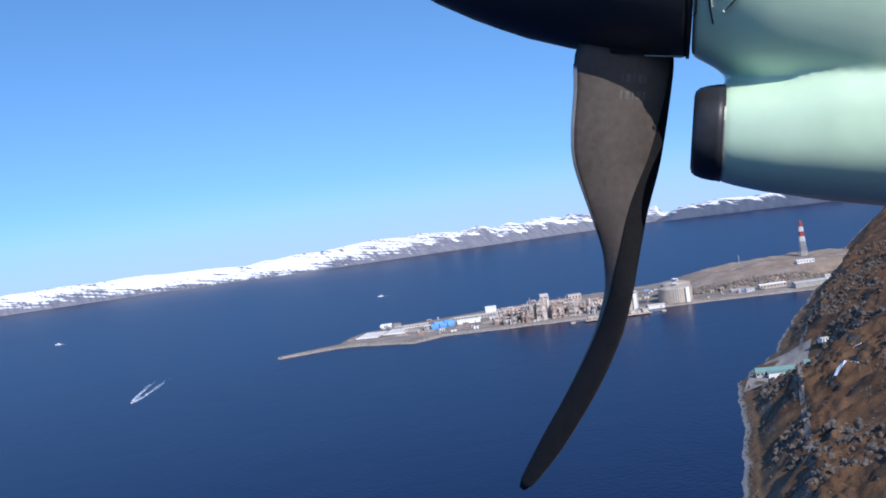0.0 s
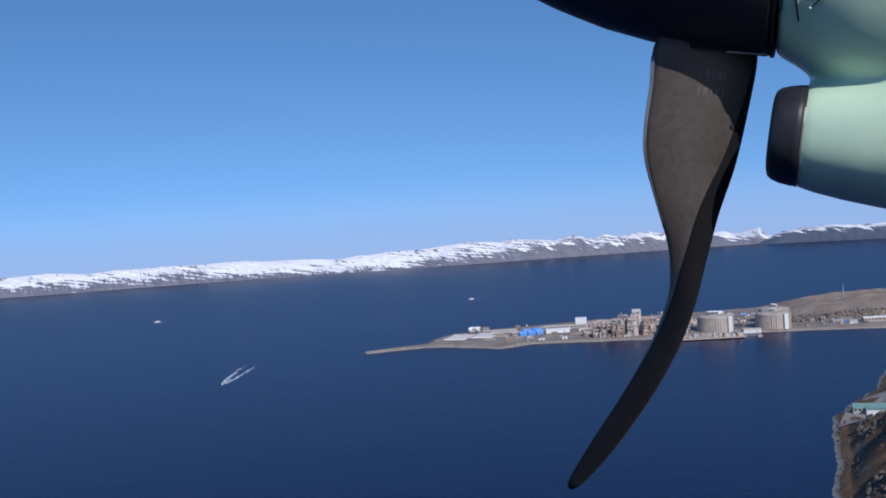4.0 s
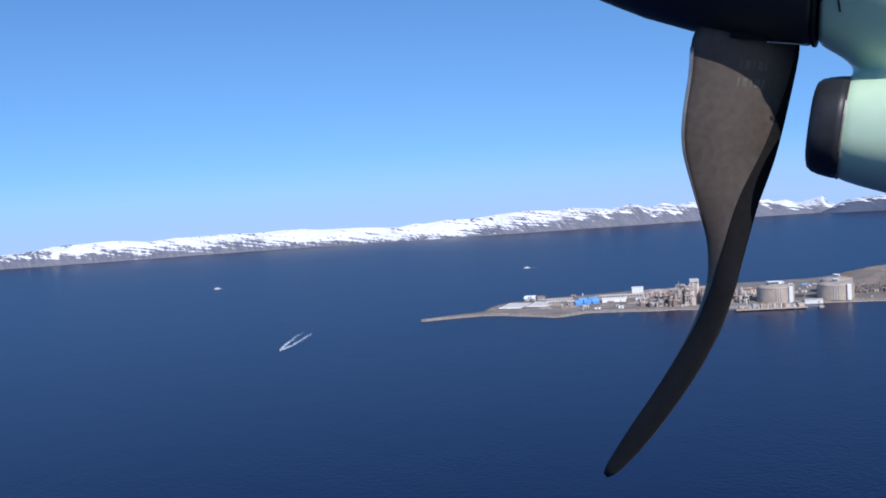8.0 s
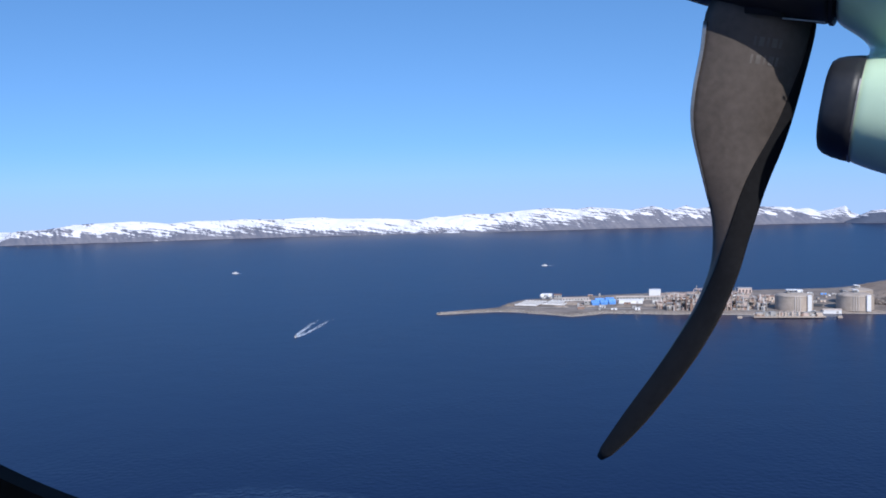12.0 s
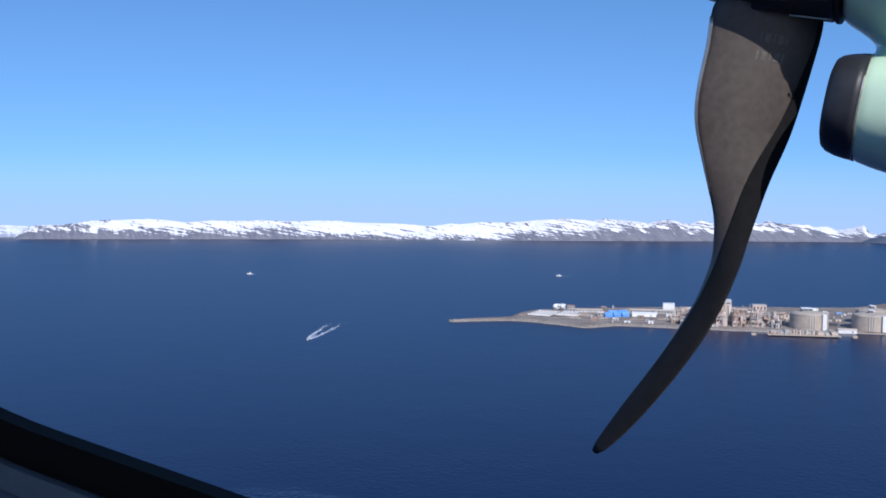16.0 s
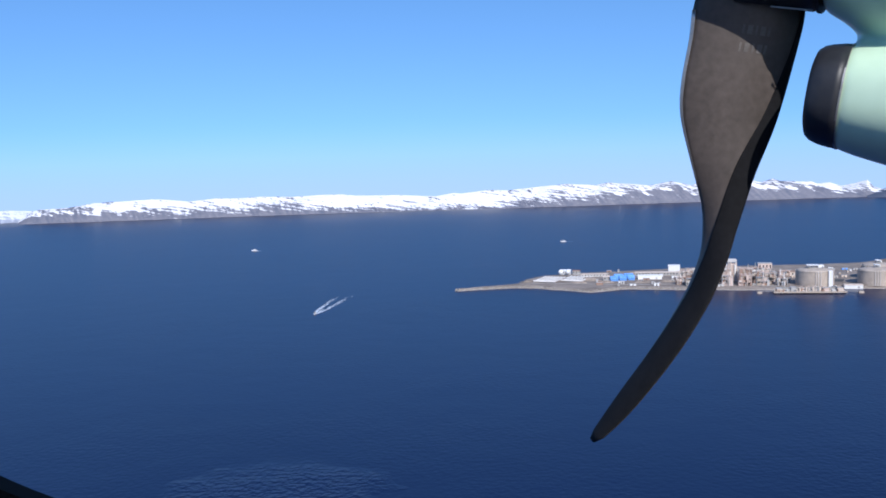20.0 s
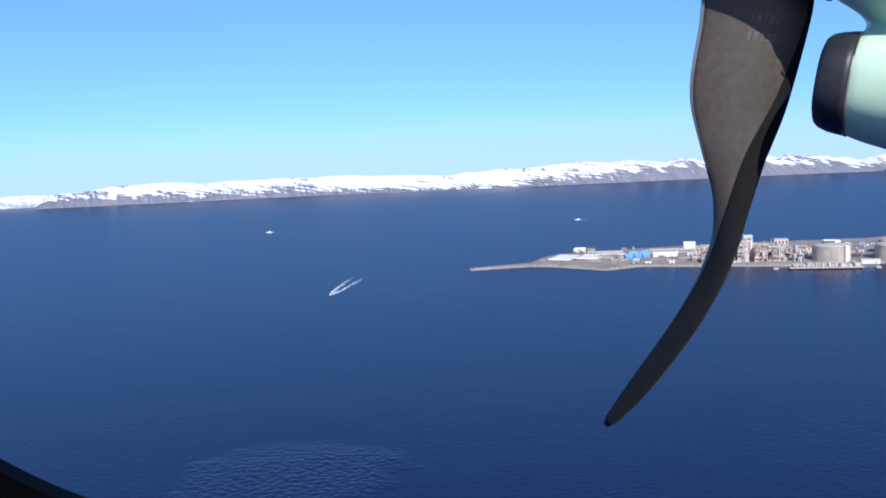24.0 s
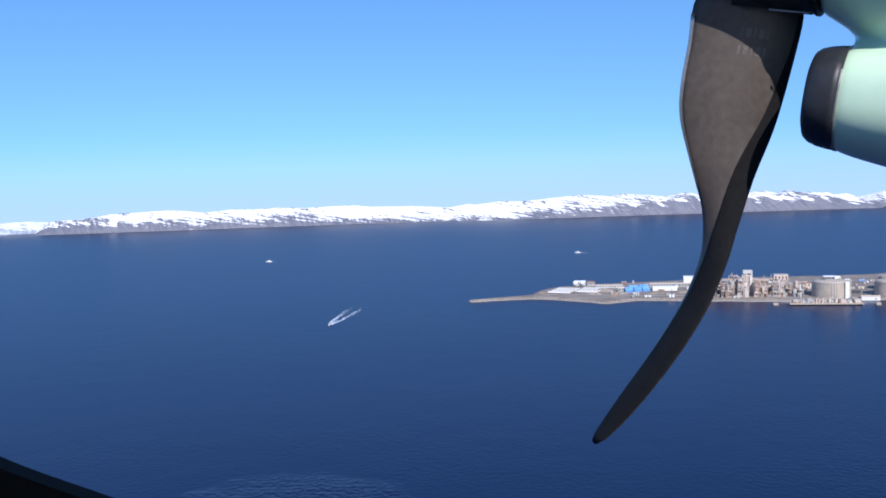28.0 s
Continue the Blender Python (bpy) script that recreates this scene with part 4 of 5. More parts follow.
def storage_sphere(s, w, r):
    ob = thing("storage_sphere", at_island(s, w), "small white storage sphere on legs", "tank", "storage spheres")
    bm = bmesh.new()
    bmesh.ops.create_uvsphere(bm, u_segments=20, v_segments=12, radius=r)
    bmesh.ops.translate(bm, verts=bm.verts, vec=(0, 0, r + 2.5))
    part("sphere", bm, WHITE, ob, smooth=True)
    for i in range(6):
        a = math.pi / 3 * i
        bm = bmesh.new()
        rod(bm, (r * 0.9 * math.cos(a), r * 0.9 * math.sin(a), -1), (r * 0.86 * math.cos(a), r * 0.86 * math.sin(a), r + 2.5), 0.3, 6)
        part("leg", bm, STEEL, ob)


storage_sphere(196, 176, 4.6)
storage_sphere(210, 178, 4.6)
hall("white_house", at_island(205, 196), 20, 12, 8, WHITE, WHITE, "white flat building by the back shore", 5)
hall("grey_shed", at_island(226, 196), 15, 12, 7, GREY, RUST, "grey shed beside the white building", 3)
# blue buildings
for s, w, lx, ly, h in ((300, 96, 14, 16, 7), (316, 104, 13, 15, 8), (331, 110, 12, 16, 7), (308, 124, 16, 14, 9), (327, 138, 16, 14, 8)):
    shed = hall("blue_shed", at_island(s, w, 8), lx, ly, h * 0.5, BLUE, BLUE, "bright blue sheeted storage shed with pale ribs", 0, "blue sheds", 0.3, doors=0)
    for k in range(4):
        x = (k - 1.5) * lx / 4
        bm = bmesh.new()
        rod(bm, (x, -ly / 2 - 0.4, h * 0.5 + 0.3), (x, 0, h * 0.5 + 0.3 * ly + 0.4), 0.35, 6)
        rod(bm, (x, 0, h * 0.5 + 0.3 * ly + 0.4), (x, ly / 2 + 0.4, h * 0.5 + 0.3), 0.35, 6)
        part("rib", bm, PALEBLUE, shed, "pale blue sheet rib")
hall("white_shed", at_island(286, 104), 12, 12, 7, GREY, BEIGE, "pale shed beside the blue ones", 2)
hall("long_white_hall", at_island(366, 118, 1), 44, 13, 6.5, WHITE, WHITE, "long white low hall", 0)
hall("row_of_garages", at_island(404, 172, 2), 128, 11, 5.5, GREY, BEIGE, "long beige building with a row of dark openings", 22, doors=0)
hall("row_of_stores", at_island(262, 160, 3), 52, 9, 4.5, GREY, BEIGE, "low beige store with a row of dark openings", 9, doors=0)
hall("white_block", at_island(416, 216), 22, 16, 14, WHITE, WHITE, "plain white block building", 0, pitch=0.02)
hall("control_building", at_island(590, 236), 26, 16, 14, PINK, GREY, "beige block building behind the tanks", 4, pitch=0.02)
hall("beige_hall", at_island(620, 150, 2), 34, 14, 8, BEIGE, RUST, "beige hall behind the tanks", 5)
hall("pump_house", at_island(703, 10), 30, 11, 5.5, WHITE, BEIGE, "low white pump house between the tanks", 0)
hall("long_hall", at_island(930, 46, 2), 50, 13, 7, BEIGE, WHITE, "long hall with a pale roof below the cutting", 8)
hall("warehouse", at_island(984, 2, 3), 62, 18, 8.5, GREY, GREY, "wide grey warehouse by the shore", 0, doors=2)
hall("white_barrack", at_island(1068, 30, 2), 46, 10, 5, WHITE, WHITE, "white barrack beside the shore road", 9)
hall("small_office", at_island(885, 36), 14, 9, 5, WHITE, GREY, "small white office below the moorland hill", 3)
hall("guard_house", at_island(868, 60), 10, 7, 4, WHITE, GREY, "small white hut by the yard road", 2)
hall("hill_barrack", at_island(1052, 190, -4), 34, 10, 5, WHITE, WHITE, "white barrack on the moorland hill", 6)
hall("hill_hall", at_island(1211, 200, -3), 30, 10, 5, WHITE, WHITE, "white hall on the moorland", 5)
hall("hill_store", at_island(1262, 150, -6), 62, 9, 4.5, WHITE, GREY, "long white store on the moorland", 10)
for s, w, l in ((1100, 130, 90), (1130, 160, 110), (1180, 120, 70)):
    hall("brick_red_shed", at_island(s, w, -3), l, 8, 4, RUST, RUST, "long low brick-red shed on the slope", 8, "red sheds", doors=0)


def jetty():
    ob = thing("loading_jetty", at_island(622, -43, 1, 0.0), "low pale concrete loading jetty crowded with beige loading gear", "jetty")
    top = 3.4
    bm = bmesh.new()
    box(bm, -58, 58, -8, 8, 2.0, top, 0.2)
    part("deck", bm, CONCRETE, ob)
    bm = bmesh.new()
    box(bm, -58.4, 58.4, -9.0, -8.0, 1.6, top + 0.2, 0.15)
    part("edge_beam", bm, CONCRETE, ob, "pale concrete edge beam")
    for i in range(12):
        for y in (-6, 6):
            bm = bmesh.new()
            x = -55 + 10 * i
            rod(bm, (x, y, -5), (x, y, 2.1), 0.9, 8)
            part("pile", bm, RUST, ob)
    for x in (-34, 0, 34):
        bm = bmesh.new()
        box(bm, x - 4, x + 4, 8, 46, 1.9, 3.3)
        part("trestle", bm, CONCRETE, ob)
    # loading arms: a riser with a leaning boom folded back to the deck
    for x in (-15, -5, 6, 17):
        bm = bmesh.new()
        box(bm, x - 1.1, x + 1.1, -2, 0.4, top, top + 7)
        part("riser", bm, BEIGE, ob)
        bm = bmesh.new()
        rod(bm, (x, -0.8, top + 6.6), (x + 3.5, -2.5, top + 9.5), 0.55, 8)
        rod(bm, (x + 3.5, -2.5, top + 9.5), (x + 4.5, -4.5, top + 2), 0.4, 8)
        part("loading_arm", bm, PINK, ob, "beige folded loading arm")
    # sloped gangways from the shore up to the deck cabins
    for x, d in ((-40, 10), (10, 13), (44, -12)):
        bm = bmesh.new()
        rod(bm, (x, 6, top + 8), (x + d, 22, top + 1), 1.1, 6)
        part("gangway", bm, GREY, ob)
    for x, lx, h, m in ((-48, 9, 5, BEIGE), (-26, 8, 7, GREY), (27, 8, 6, PINK), (49, 10, 6, BEIGE)):
        bm = bmesh.new()
        box(bm, x - lx / 2, x + lx / 2, -3, 5, top, top + h, 0.2)
        part("cabin", bm, m, ob)
        bm = bmesh.new()
        box(bm, x - lx / 2 - 0.3, x + lx / 2 + 0.3, -3.3, 5.3, top + h, top + h + 0.4)
        part("cabin_roof", bm, GREY, ob)
    bm = bmesh.new()
    for z in (1.5, 3.4, 5.2):
        box(bm, -52, 52, 6.2, 7.6, top + z - 0.5, top + z + 0.5)
    for i in range(14):
        box(bm, -52 + 8 * i - 0.4, -52 + 8 * i + 0.4, 6.1, 7.7, top, top + 6)
    part("pipe_rack", bm, STEEL, ob, "grey steel rack of pipes")
    gear = random.Random(3)
    for i in range(34):
        x, y, h = -56 + 3.35 * i, gear.uniform(-5, 6), gear.uniform(1.5, 5)
        bm = bmesh.new()
        if i % 3:
            wide = gear.uniform(0.8, 2.2)
            box(bm, x - wide, x + wide, y - 1, y + 1, top, top + h, 0.1)
        else:
            rod(bm, (x, y, top), (x, y, top + 1 + h), gear.uniform(0.6, 1.1), 10)
        part("valve_skid", bm, gear.choice((RUST, PINK, GREY, RUST, CONCRETE, STEEL)), ob)
    for y, z in ((1.2, 0.8), (6.6, 2.0), (6.6, 3.0)):
        bm = bmesh.new()
        rod(bm, (-56, y, top + z), (56, y, top + z), 0.4, 8)
        part("pipe", bm, PIPE, ob)
    for x in (-80, 82):
        bm = bmesh.new()
        box(bm, x - 4, x + 4, -4, 4, -4, 3.2, 0.3)
        part("mooring_dolphin", bm, CONCRETE, ob)
        bm = bmesh.new()
        box(bm, min(x, 58 * (1 if x > 0 else -1)), max(x, 58 * (1 if x > 0 else -1)), -0.8, 0.8, 3.0, 3.4)
        part("walkway", bm, STEEL, ob)


jetty()


def lattice_mast(name, m, h, base, top, bands, label, panels=10, plain=0):
    ob = thing(name, m, label, "mast")
    for k in range(bands):
        z0, z1 = h * k / bands, h * (k + 1) / bands
        bm = bmesh.new()
        sub = max(1, panels // bands)
        for q in range(sub):
            a0, a1 = z0 + (z1 - z0) * q / sub, z0 + (z1 - z0) * (q + 1) / sub
            r0, r1 = base + (top - base) * a0 / h, base + (top - base) * a1 / h
            c0 = [(sx * r0, sy * r0, a0) for sx, sy in ((-1, -1), (1, -1), (1, 1), (-1, 1))]
            c1 = [(sx * r1, sy * r1, a1) for sx, sy in ((-1, -1), (1, -1), (1, 1), (-1, 1))]
            for i in range(4):
                j = (i + 1) % 4
                rod(bm, c0[i], c1[i], base * 0.095, 5)
                rod(bm, c0[i], c1[j], base * 0.05, 4)
                rod(bm, c0[j], c1[i], base * 0.05, 4)
                rod(bm, c1[i], c1[j], base * 0.05, 4)
        lower = k < plain
        part("mast_section", bm, GREY if lower else RED if k % 2 == 0 else WHITE, ob, "grey steel section" if lower else "red section" if k % 2 == 0 else "white section")
    bm = bmesh.new()
    rod(bm, (0, 0, 0), (0, 0, h + 4), base * 0.14, 8)
    part("riser", bm, STEEL, ob)


lattice_mast("flare_mast", at_island(1105, 330), 74, 6.5, 2.4, 7, "tall lattice mast, grey below and red and white above", 21, 3)
lattice_mast("radio_mast", at_island(955, 300), 22, 1.0, 0.5, 4, "thin grey lattice mast on the hill", 8, 4)

# sheds, containers and cabins about the yards
CABIN_MATS = [WHITE, GREY, BEIGE, RUST, WHITE, BLUE, GREY]


def cabin(s, w, turn, lx, ly, h, m, k):
    ob = thing("site_container", at_island(s, w, turn), "boxy site container standing on the gravel yard", "container", "site containers")
    bm = bmesh.new()
    box(bm, -lx / 2, lx / 2, -ly / 2, ly / 2, -0.3, h, 0.1)
    part("body", bm, m, ob)
    bm = bmesh.new()
    box(bm, -lx / 2 - 0.15, lx / 2 + 0.15, -ly / 2 - 0.15, ly / 2 + 0.15, h, h + 0.25)
    part("lid", bm, GREY, ob)
    bm = bmesh.new()
    box(bm, -0.9, 0.9, -ly / 2 - 0.06, -ly / 2 + 0.05, 0, h * 0.75)
    part("door", bm, DARKGLASS if k % 3 else RUST, ob)


rnd = random.Random(8)
spots = 0
while spots < 85:
    s, w = rnd.uniform(250, 1130), rnd.uniform(8, 250)
    if island_z(s, w) > 5.6 or island_z(s, w) < 3.6 or (600 < s < 850 and w < 125):
        continue
    cabin(s, w, rnd.choice((0, 0, 90, 5)), rnd.uniform(5, 13), rnd.uniform(3, 5), rnd.uniform(2.6, 5), rnd.choice(CABIN_MATS), spots)
    spots += 1
# small skids, stores and vehicles among the plant
while spots < 150:
    s, w = rnd.uniform(405, 900), rnd.uniform(14, 240)
    if not 3.6 < island_z(s, w) < 5.6 or (600 < s < 800 and w < 75):
        continue
    cabin(s, w, rnd.choice((0, 90, 30, -20)), rnd.uniform(3, 9), rnd.uniform(2, 4), rnd.uniform(2, 6.5), rnd.choice((RUST, PINK, BEIGE, GREY, RUST, CONCRETE)), spots)
    spots += 1


def ribbon(name, pts, width, material, label, ground, lift, matrix=None, category="road"):
    """A road laid on the ground along a line of points."""
    verts, faces, line = [], [], []
    for a, b in zip(pts, pts[1:]):
        k = max(1, int((Vector(b) - Vector(a)).length / 6))
        line += [Vector(a).lerp(Vector(b), i / k) for i in range(k)]
    line.append(Vector(pts[-1]))
    for i, p in enumerate(line):
        d = (line[min(i + 1, len(line) - 1)] - line[max(i - 1, 0)]).normalized()
        n = Vector((-d.y, d.x))
        for o in (-0.5, 0.0, 0.5):
            q = p + n * width * o
            verts.append((q.x, q.y, ground(q.x, q.y) + lift))
    for i in range(len(line) - 1):
        for c in (0, 1):
            faces.append((i * 3 + c, i * 3 + c + 1, i * 3 + c + 4, i * 3 + c + 3))
    ob = mesh_ob(name, verts, faces, material)
    if matrix:
        ob.matrix_world = matrix
    return tagged(ob, label, category, kind="structure")


TRACK = surface("pale gravel track", (0.36, 0.32, 0.28), (0.46, 0.41, 0.36), 10, 6, 0.9, 0, 0.1, 0.1)
ribbon("road", [(150, 60), (220, 60), (300, 40), (450, 118 - 75), (590, 8)], 7, TRACK, "pale gravel yard road", island_z, 0.35, ISLAND)
ribbon("shore_road", [(840, 24), (980, -8), (1080, 18), (1240, 40), (1340, 70)], 7, TRACK, "pale shore road", island_z, 0.4, ISLAND)
ribbon("hill_road", [(860, 235), (930, 262), (1010, 300), (1120, 260), (1230, 180), (1300, 120)], 6, TRACK, "pale road over the moorland", island_z, 0.6, ISLAND)


# flat dark strips laid on the yard
for pts, wide in (([(590, 62), (602, 112)], 22), ([(424, 66), (442, 92), (446, 118)], 20), ([(690, 64), (700, 96)], 16)):
    ribbon("yard_dark_strip", pts, wide, DARK_YARD, "dark flat strip between the plant", island_z, 0.5, ISLAND)


def spoil_heap(s, w, turn, lx, ly, h, seed):
    """A long heap of tipped gravel: slopes at rest, an uneven top."""
    n = 14
    verts, faces = [], []
    for i in range(n + 1):
        for j in range(n + 1):
            x, y = 2 * i / n - 1, 2 * j / n - 1
            d = 1 - min(1.0, math.hypot(x, y))
            verts.append((x * lx / 2, y * ly / 2, -0.8 + (h + 0.8) * min(1.0, d * 1.9) ** 0.8 * (1 + 0.25 * fbm(x * 2 + seed, y * 2, 0.5)) if d > 0 else -1.2))
    for i in range(n):
        for j in range(n):
            a = i * (n + 1) + j
            faces.append((a, a + n + 1, a + n + 2, a + 1))
    ob = mesh_ob("spoil_heap", verts, faces, SPOIL, smooth=True)
    ob.matrix_world = at_island(s, w, turn)
    tagged(ob, "long heap of brown gravel tipped on the yard", "gravel heap", "gravel heaps")


for k, (s, w, turn, lx, ly, h) in enumerate(((256, 104, -14, 40, 22, 5.5), (286, 70, 4, 34, 16, 3.5), (352, 72, 8, 42, 18, 3.0), (236, 66, -8, 36, 14, 3.0), (396, 78, 0, 30, 14, 3.2), (140, 84, 20, 26, 14, 3.0), (340, 196, 4, 40, 14, 3.5))):
    spoil_heap(s, w, turn, lx, ly, h, k * 3.1)


# ---------------- rock armour of the breakwater ----------------
def rocks(name, places, label, material, matrix=None, seed=3, kind="stuff"):
    """Many blocky stones in one mesh. places: x, y, z, size."""
    r = random.Random(seed)
    base = bmesh.new()
    bmesh.ops.create_icosphere(base, subdivisions=1, radius=1.0)
    bv = [v.co.copy() for v in base.verts]
    bf = [[v.index for v in f.verts] for f in base.faces]
    base.free()
    verts, faces = [], []
    for x, y, z, s in places:
        o = len(verts)
        t = Matrix.Rotation(r.uniform(0, 6.3), 3, (r.uniform(-1, 1), r.uniform(-1, 1), r.uniform(0.2, 1)))
        sc = Vector((s * r.uniform(0.7, 1.3), s * r.uniform(0.7, 1.3), s * r.uniform(0.5, 1.0)))
        for v in bv:
            q = t @ Vector([c * k * r.uniform(0.75, 1.15) for c, k in zip(v, sc)])
            verts.append((x + q.x, y + q.y, z + q.z))
        faces += [[o + i for i in f] for f in bf]
    ob = mesh_ob(name, verts, faces, material)
    if matrix:
        ob.matrix_world = matrix
    return tagged(ob, label, "rocks", kind=kind)


rnd = random.Random(21)
spread = []
for i in range(2600):
    s = rnd.uniform(13, 420) if i < 1800 else rnd.uniform(400, 1410)
    edge = interp(NEAR_SHORE if rnd.random() < 0.75 else BACK_SHORE, s)
    w = edge + rnd.uniform(-5, 9)
    z = island_z(s, w)
    if -1.5 < z < 3.4:
        spread.append((s, w, z, rnd.uniform(0.6, 1.4)))
rocks("shore_rocks", spread, "pale rock armour along the breakwater and shore", ARMOUR, ISLAND)

# blasted rock face below the moorland
spread = []
for i in range(900):
    s = rnd.uniform(800, 1060)
    w = face_w(s) + rnd.uniform(-1, 9)
    spread.append((s, w, island_z(s, w) + rnd.uniform(-0.8, 1.5), rnd.uniform(1.0, 3.4)))
for i in range(260):
    s, w = rnd.uniform(800, 1380), rnd.uniform(100, 420)
    if island_z(s, w) > 9:
        spread.append((s, w, island_z(s, w) - 0.4, rnd.uniform(0.8, 2.2)))
for i in range(420):
    s, w = rnd.uniform(796, 850), rnd.uniform(88, 125)
    spread.append((s, w, island_z(s, w) + rnd.uniform(-0.5, 5), rnd.uniform(1.5, 3.6)))
rocks("rock_face", spread, "dark broken rock along the blasted face", CUT, ISLAND, 14)


# ---------------- the near coast: moor, rocks, road and quay house ----------------
STONE = surface("grey hillside rock", (0.045, 0.037, 0.032), (0.15, 0.125, 0.105), 6, 6, 0.9, 0, 0.7, 0.8)
SNOW = surface("old snow", (0.8, 0.82, 0.86), (0.88, 0.9, 0.93), 2, 5, 0.7, 0, 0.2, 0.2)
GREENROOF = surface("green metal roof", (0.16, 0.28, 0.25), (0.22, 0.35, 0.32), 4, 6, 0.5, 0, 0.05, 0.05)
QUAYSIDE = surface("quay gravel", (0.2, 0.175, 0.155), (0.34, 0.3, 0.265), 14, 7, 0.9, 0, 0.2, 0.2)
LANE = surface("worn gravel lane", (0.15, 0.125, 0.105), (0.24, 0.205, 0.175), 9, 6, 0.9, 0, 0.2, 0.1)
HEATH = ground("heath and rock", ((0.07, 0.042, 0.023), (0.2, 0.125, 0.072)), ((0.05, 0.028, 0.016), (0.175, 0.098, 0.054)), ((0.05, 0.042, 0.036), (0.25, 0.21, 0.175)),
               ((0.2, 0.18, 0.16), (0.36, 0.33, 0.3)), 18.0, 12.0, -0.75, 26.0, 2.6, 0.8)
COAST = Matrix.Identity(4)
# the shoreline: distance and azimuth from the place under the window
SHORE_XY = np.array([(d * math.sin(radians(a)), d * math.cos(radians(a))) for d, a in (
    (300, 22.5), (500, 23.4), (740, 24.6), (900, 25.0), (1030, 25.0), (1110, 25.0), (1190, 26.0), (1260, 27.2), (1400, 27.8), (1600, 28.8), (2000, 30.3), (2600, 31.6), (3400, 33.0))])


def polar(d, az):
    return d * math.sin(radians(az)), d * math.cos(radians(az))


QUAY = polar(1120, 27.2)


def shore_distance(x, y):
    """Metres inland (+) or out to sea (-)."""
    a, b = SHORE_XY[:-1], SHORE_XY[1:]
    p = np.array((x, y), float)
    ab = b - a
    t = np.clip(((p - a) * ab).sum(1) / (ab * ab).sum(1), 0, 1)
    d = np.hypot(*(a + ab * t[:, None] - p).T)
    i = int(d.argmin())
    cross = ab[i][0] * (p - a[i])[1] - ab[i][1] * (p - a[i])[0]
    return float(d[i]) * (1 if cross < 0 else -1)


def coast_z(x, y):
    d = shore_distance(x, y) + 5 * fbm(x * 0.02, y * 0.02, 3.0, 4)
    if d < 0:
        return max(-5.0, d * 0.5)
    z = min(5.0, d * 0.45)
    quay = min(1.0, 1.25 * math.exp(-(((x - QUAY[0]) / 62) ** 2 + ((y - QUAY[1]) / 78) ** 2)))
    up = max(0.0, d - 14)
    rise = min(0.75 * up, 14 + 0.42 * up, 45 + 0.3 * up) * (1 - 0.95 * quay)
    z += rise
    rough = min(1, up / 40) * (1 - quay)
    z += rough * (6 * fbm(x * 0.012, y * 0.012, 1.0) + 7.0 * (1 - abs(fbm(x * 0.011 + y * 0.006, y * 0.02, 6.0))) ** 4)
    crag = sm((fbm(x * 0.006 + 2, y * 0.006, 8.0, 3) + 0.16) * 3)
    z += rough * crag * (8 * (1 - abs(fbm(x * 0.03, y * 0.022, 15.0, 5))) ** 3 + 4.0 * abs(fbm(x * 0.075, y * 0.075, 21.0, 3)))
    return min(z, 190.0)


def build_coast():
    ds = [420 * 1.0042 ** i for i in range(495)]
    azs = [22.6 + 0.13 * i for i in range(106)]
    verts = []
    for d in ds:
        for az in azs:
            x, y = polar(d, az)
            verts.append((x, y, coast_z(x, y)))
    k = len(azs)
    faces = []
    for i in range(len(ds) - 1):
        for j in range(k - 1):
            q = (i * k + j, i * k + j + 1, (i + 1) * k + j + 1, (i + 1) * k + j)
            if max(verts[a][2] for a in q) > -4.9:
                faces.append(q)
    ob = mesh_ob("coast_ground", verts, faces, HEATH, smooth=True)
    tagged(ob, "brown heath hillside with grey rock falling to the sea", "hillside", kind="structure")


build_coast()
rnd = random.Random(5)
spread = []
while len(spread) < 4600:
    d = rnd.uniform(560, 1900)
    x, y = polar(d, rnd.uniform(25.0, 36.2))
    z = coast_z(x, y)
    if z < 1:
        continue
    dense = fbm(x * 0.008, y * 0.008, 12.0) > 0.1
    near_quay = (x - QUAY[0]) ** 2 + (y - QUAY[1]) ** 2 < 55 ** 2
    if near_quay and z > 3:
        continue
    if (z < 4.5 and rnd.random() < 0.7) or (dense and z > 10) or rnd.random() < 0.1:
        spread.append((x, y, z, 0.6 + 3.6 * rnd.random() ** 2.2 if dense and z > 10 else rnd.uniform(0.4, 1.6)))
rocks("hill_boulders", spread, "grey boulders and outcrops on the heath", STONE, COAST, 9)
ribbon("coast_road", [polar(d, a) for d, a in ((700, 28.6), (860, 28.4), (1000, 28.5), (1080, 28.7), (1180, 28.6), (1300, 29.1), (1500, 29.8), (1700, 30.4))], 4.5, LANE, "pale road along the coast", coast_z, 0.6, COAST)
ribbon("quay", [polar(d, a) for d, a in ((1050, 26.9), (1100, 27.2), (1150, 27.4), (1195, 27.8))], 62, QUAYSIDE, "pale gravel quay and car park", coast_z, 0.5, COAST, "quay")
for d, az, w, l in ((860, 30.2, 6, 26), (930, 31.2, 5, 30), (1240, 31.8, 6, 34)):
    x, y = polar(d, az)
    ribbon("snow_patch", [(x, y), (x + l * 0.5, y + 4), (x + l, y + 3)], w, SNOW, "small patch of old snow", coast_z, 1.2, COAST, "snow")


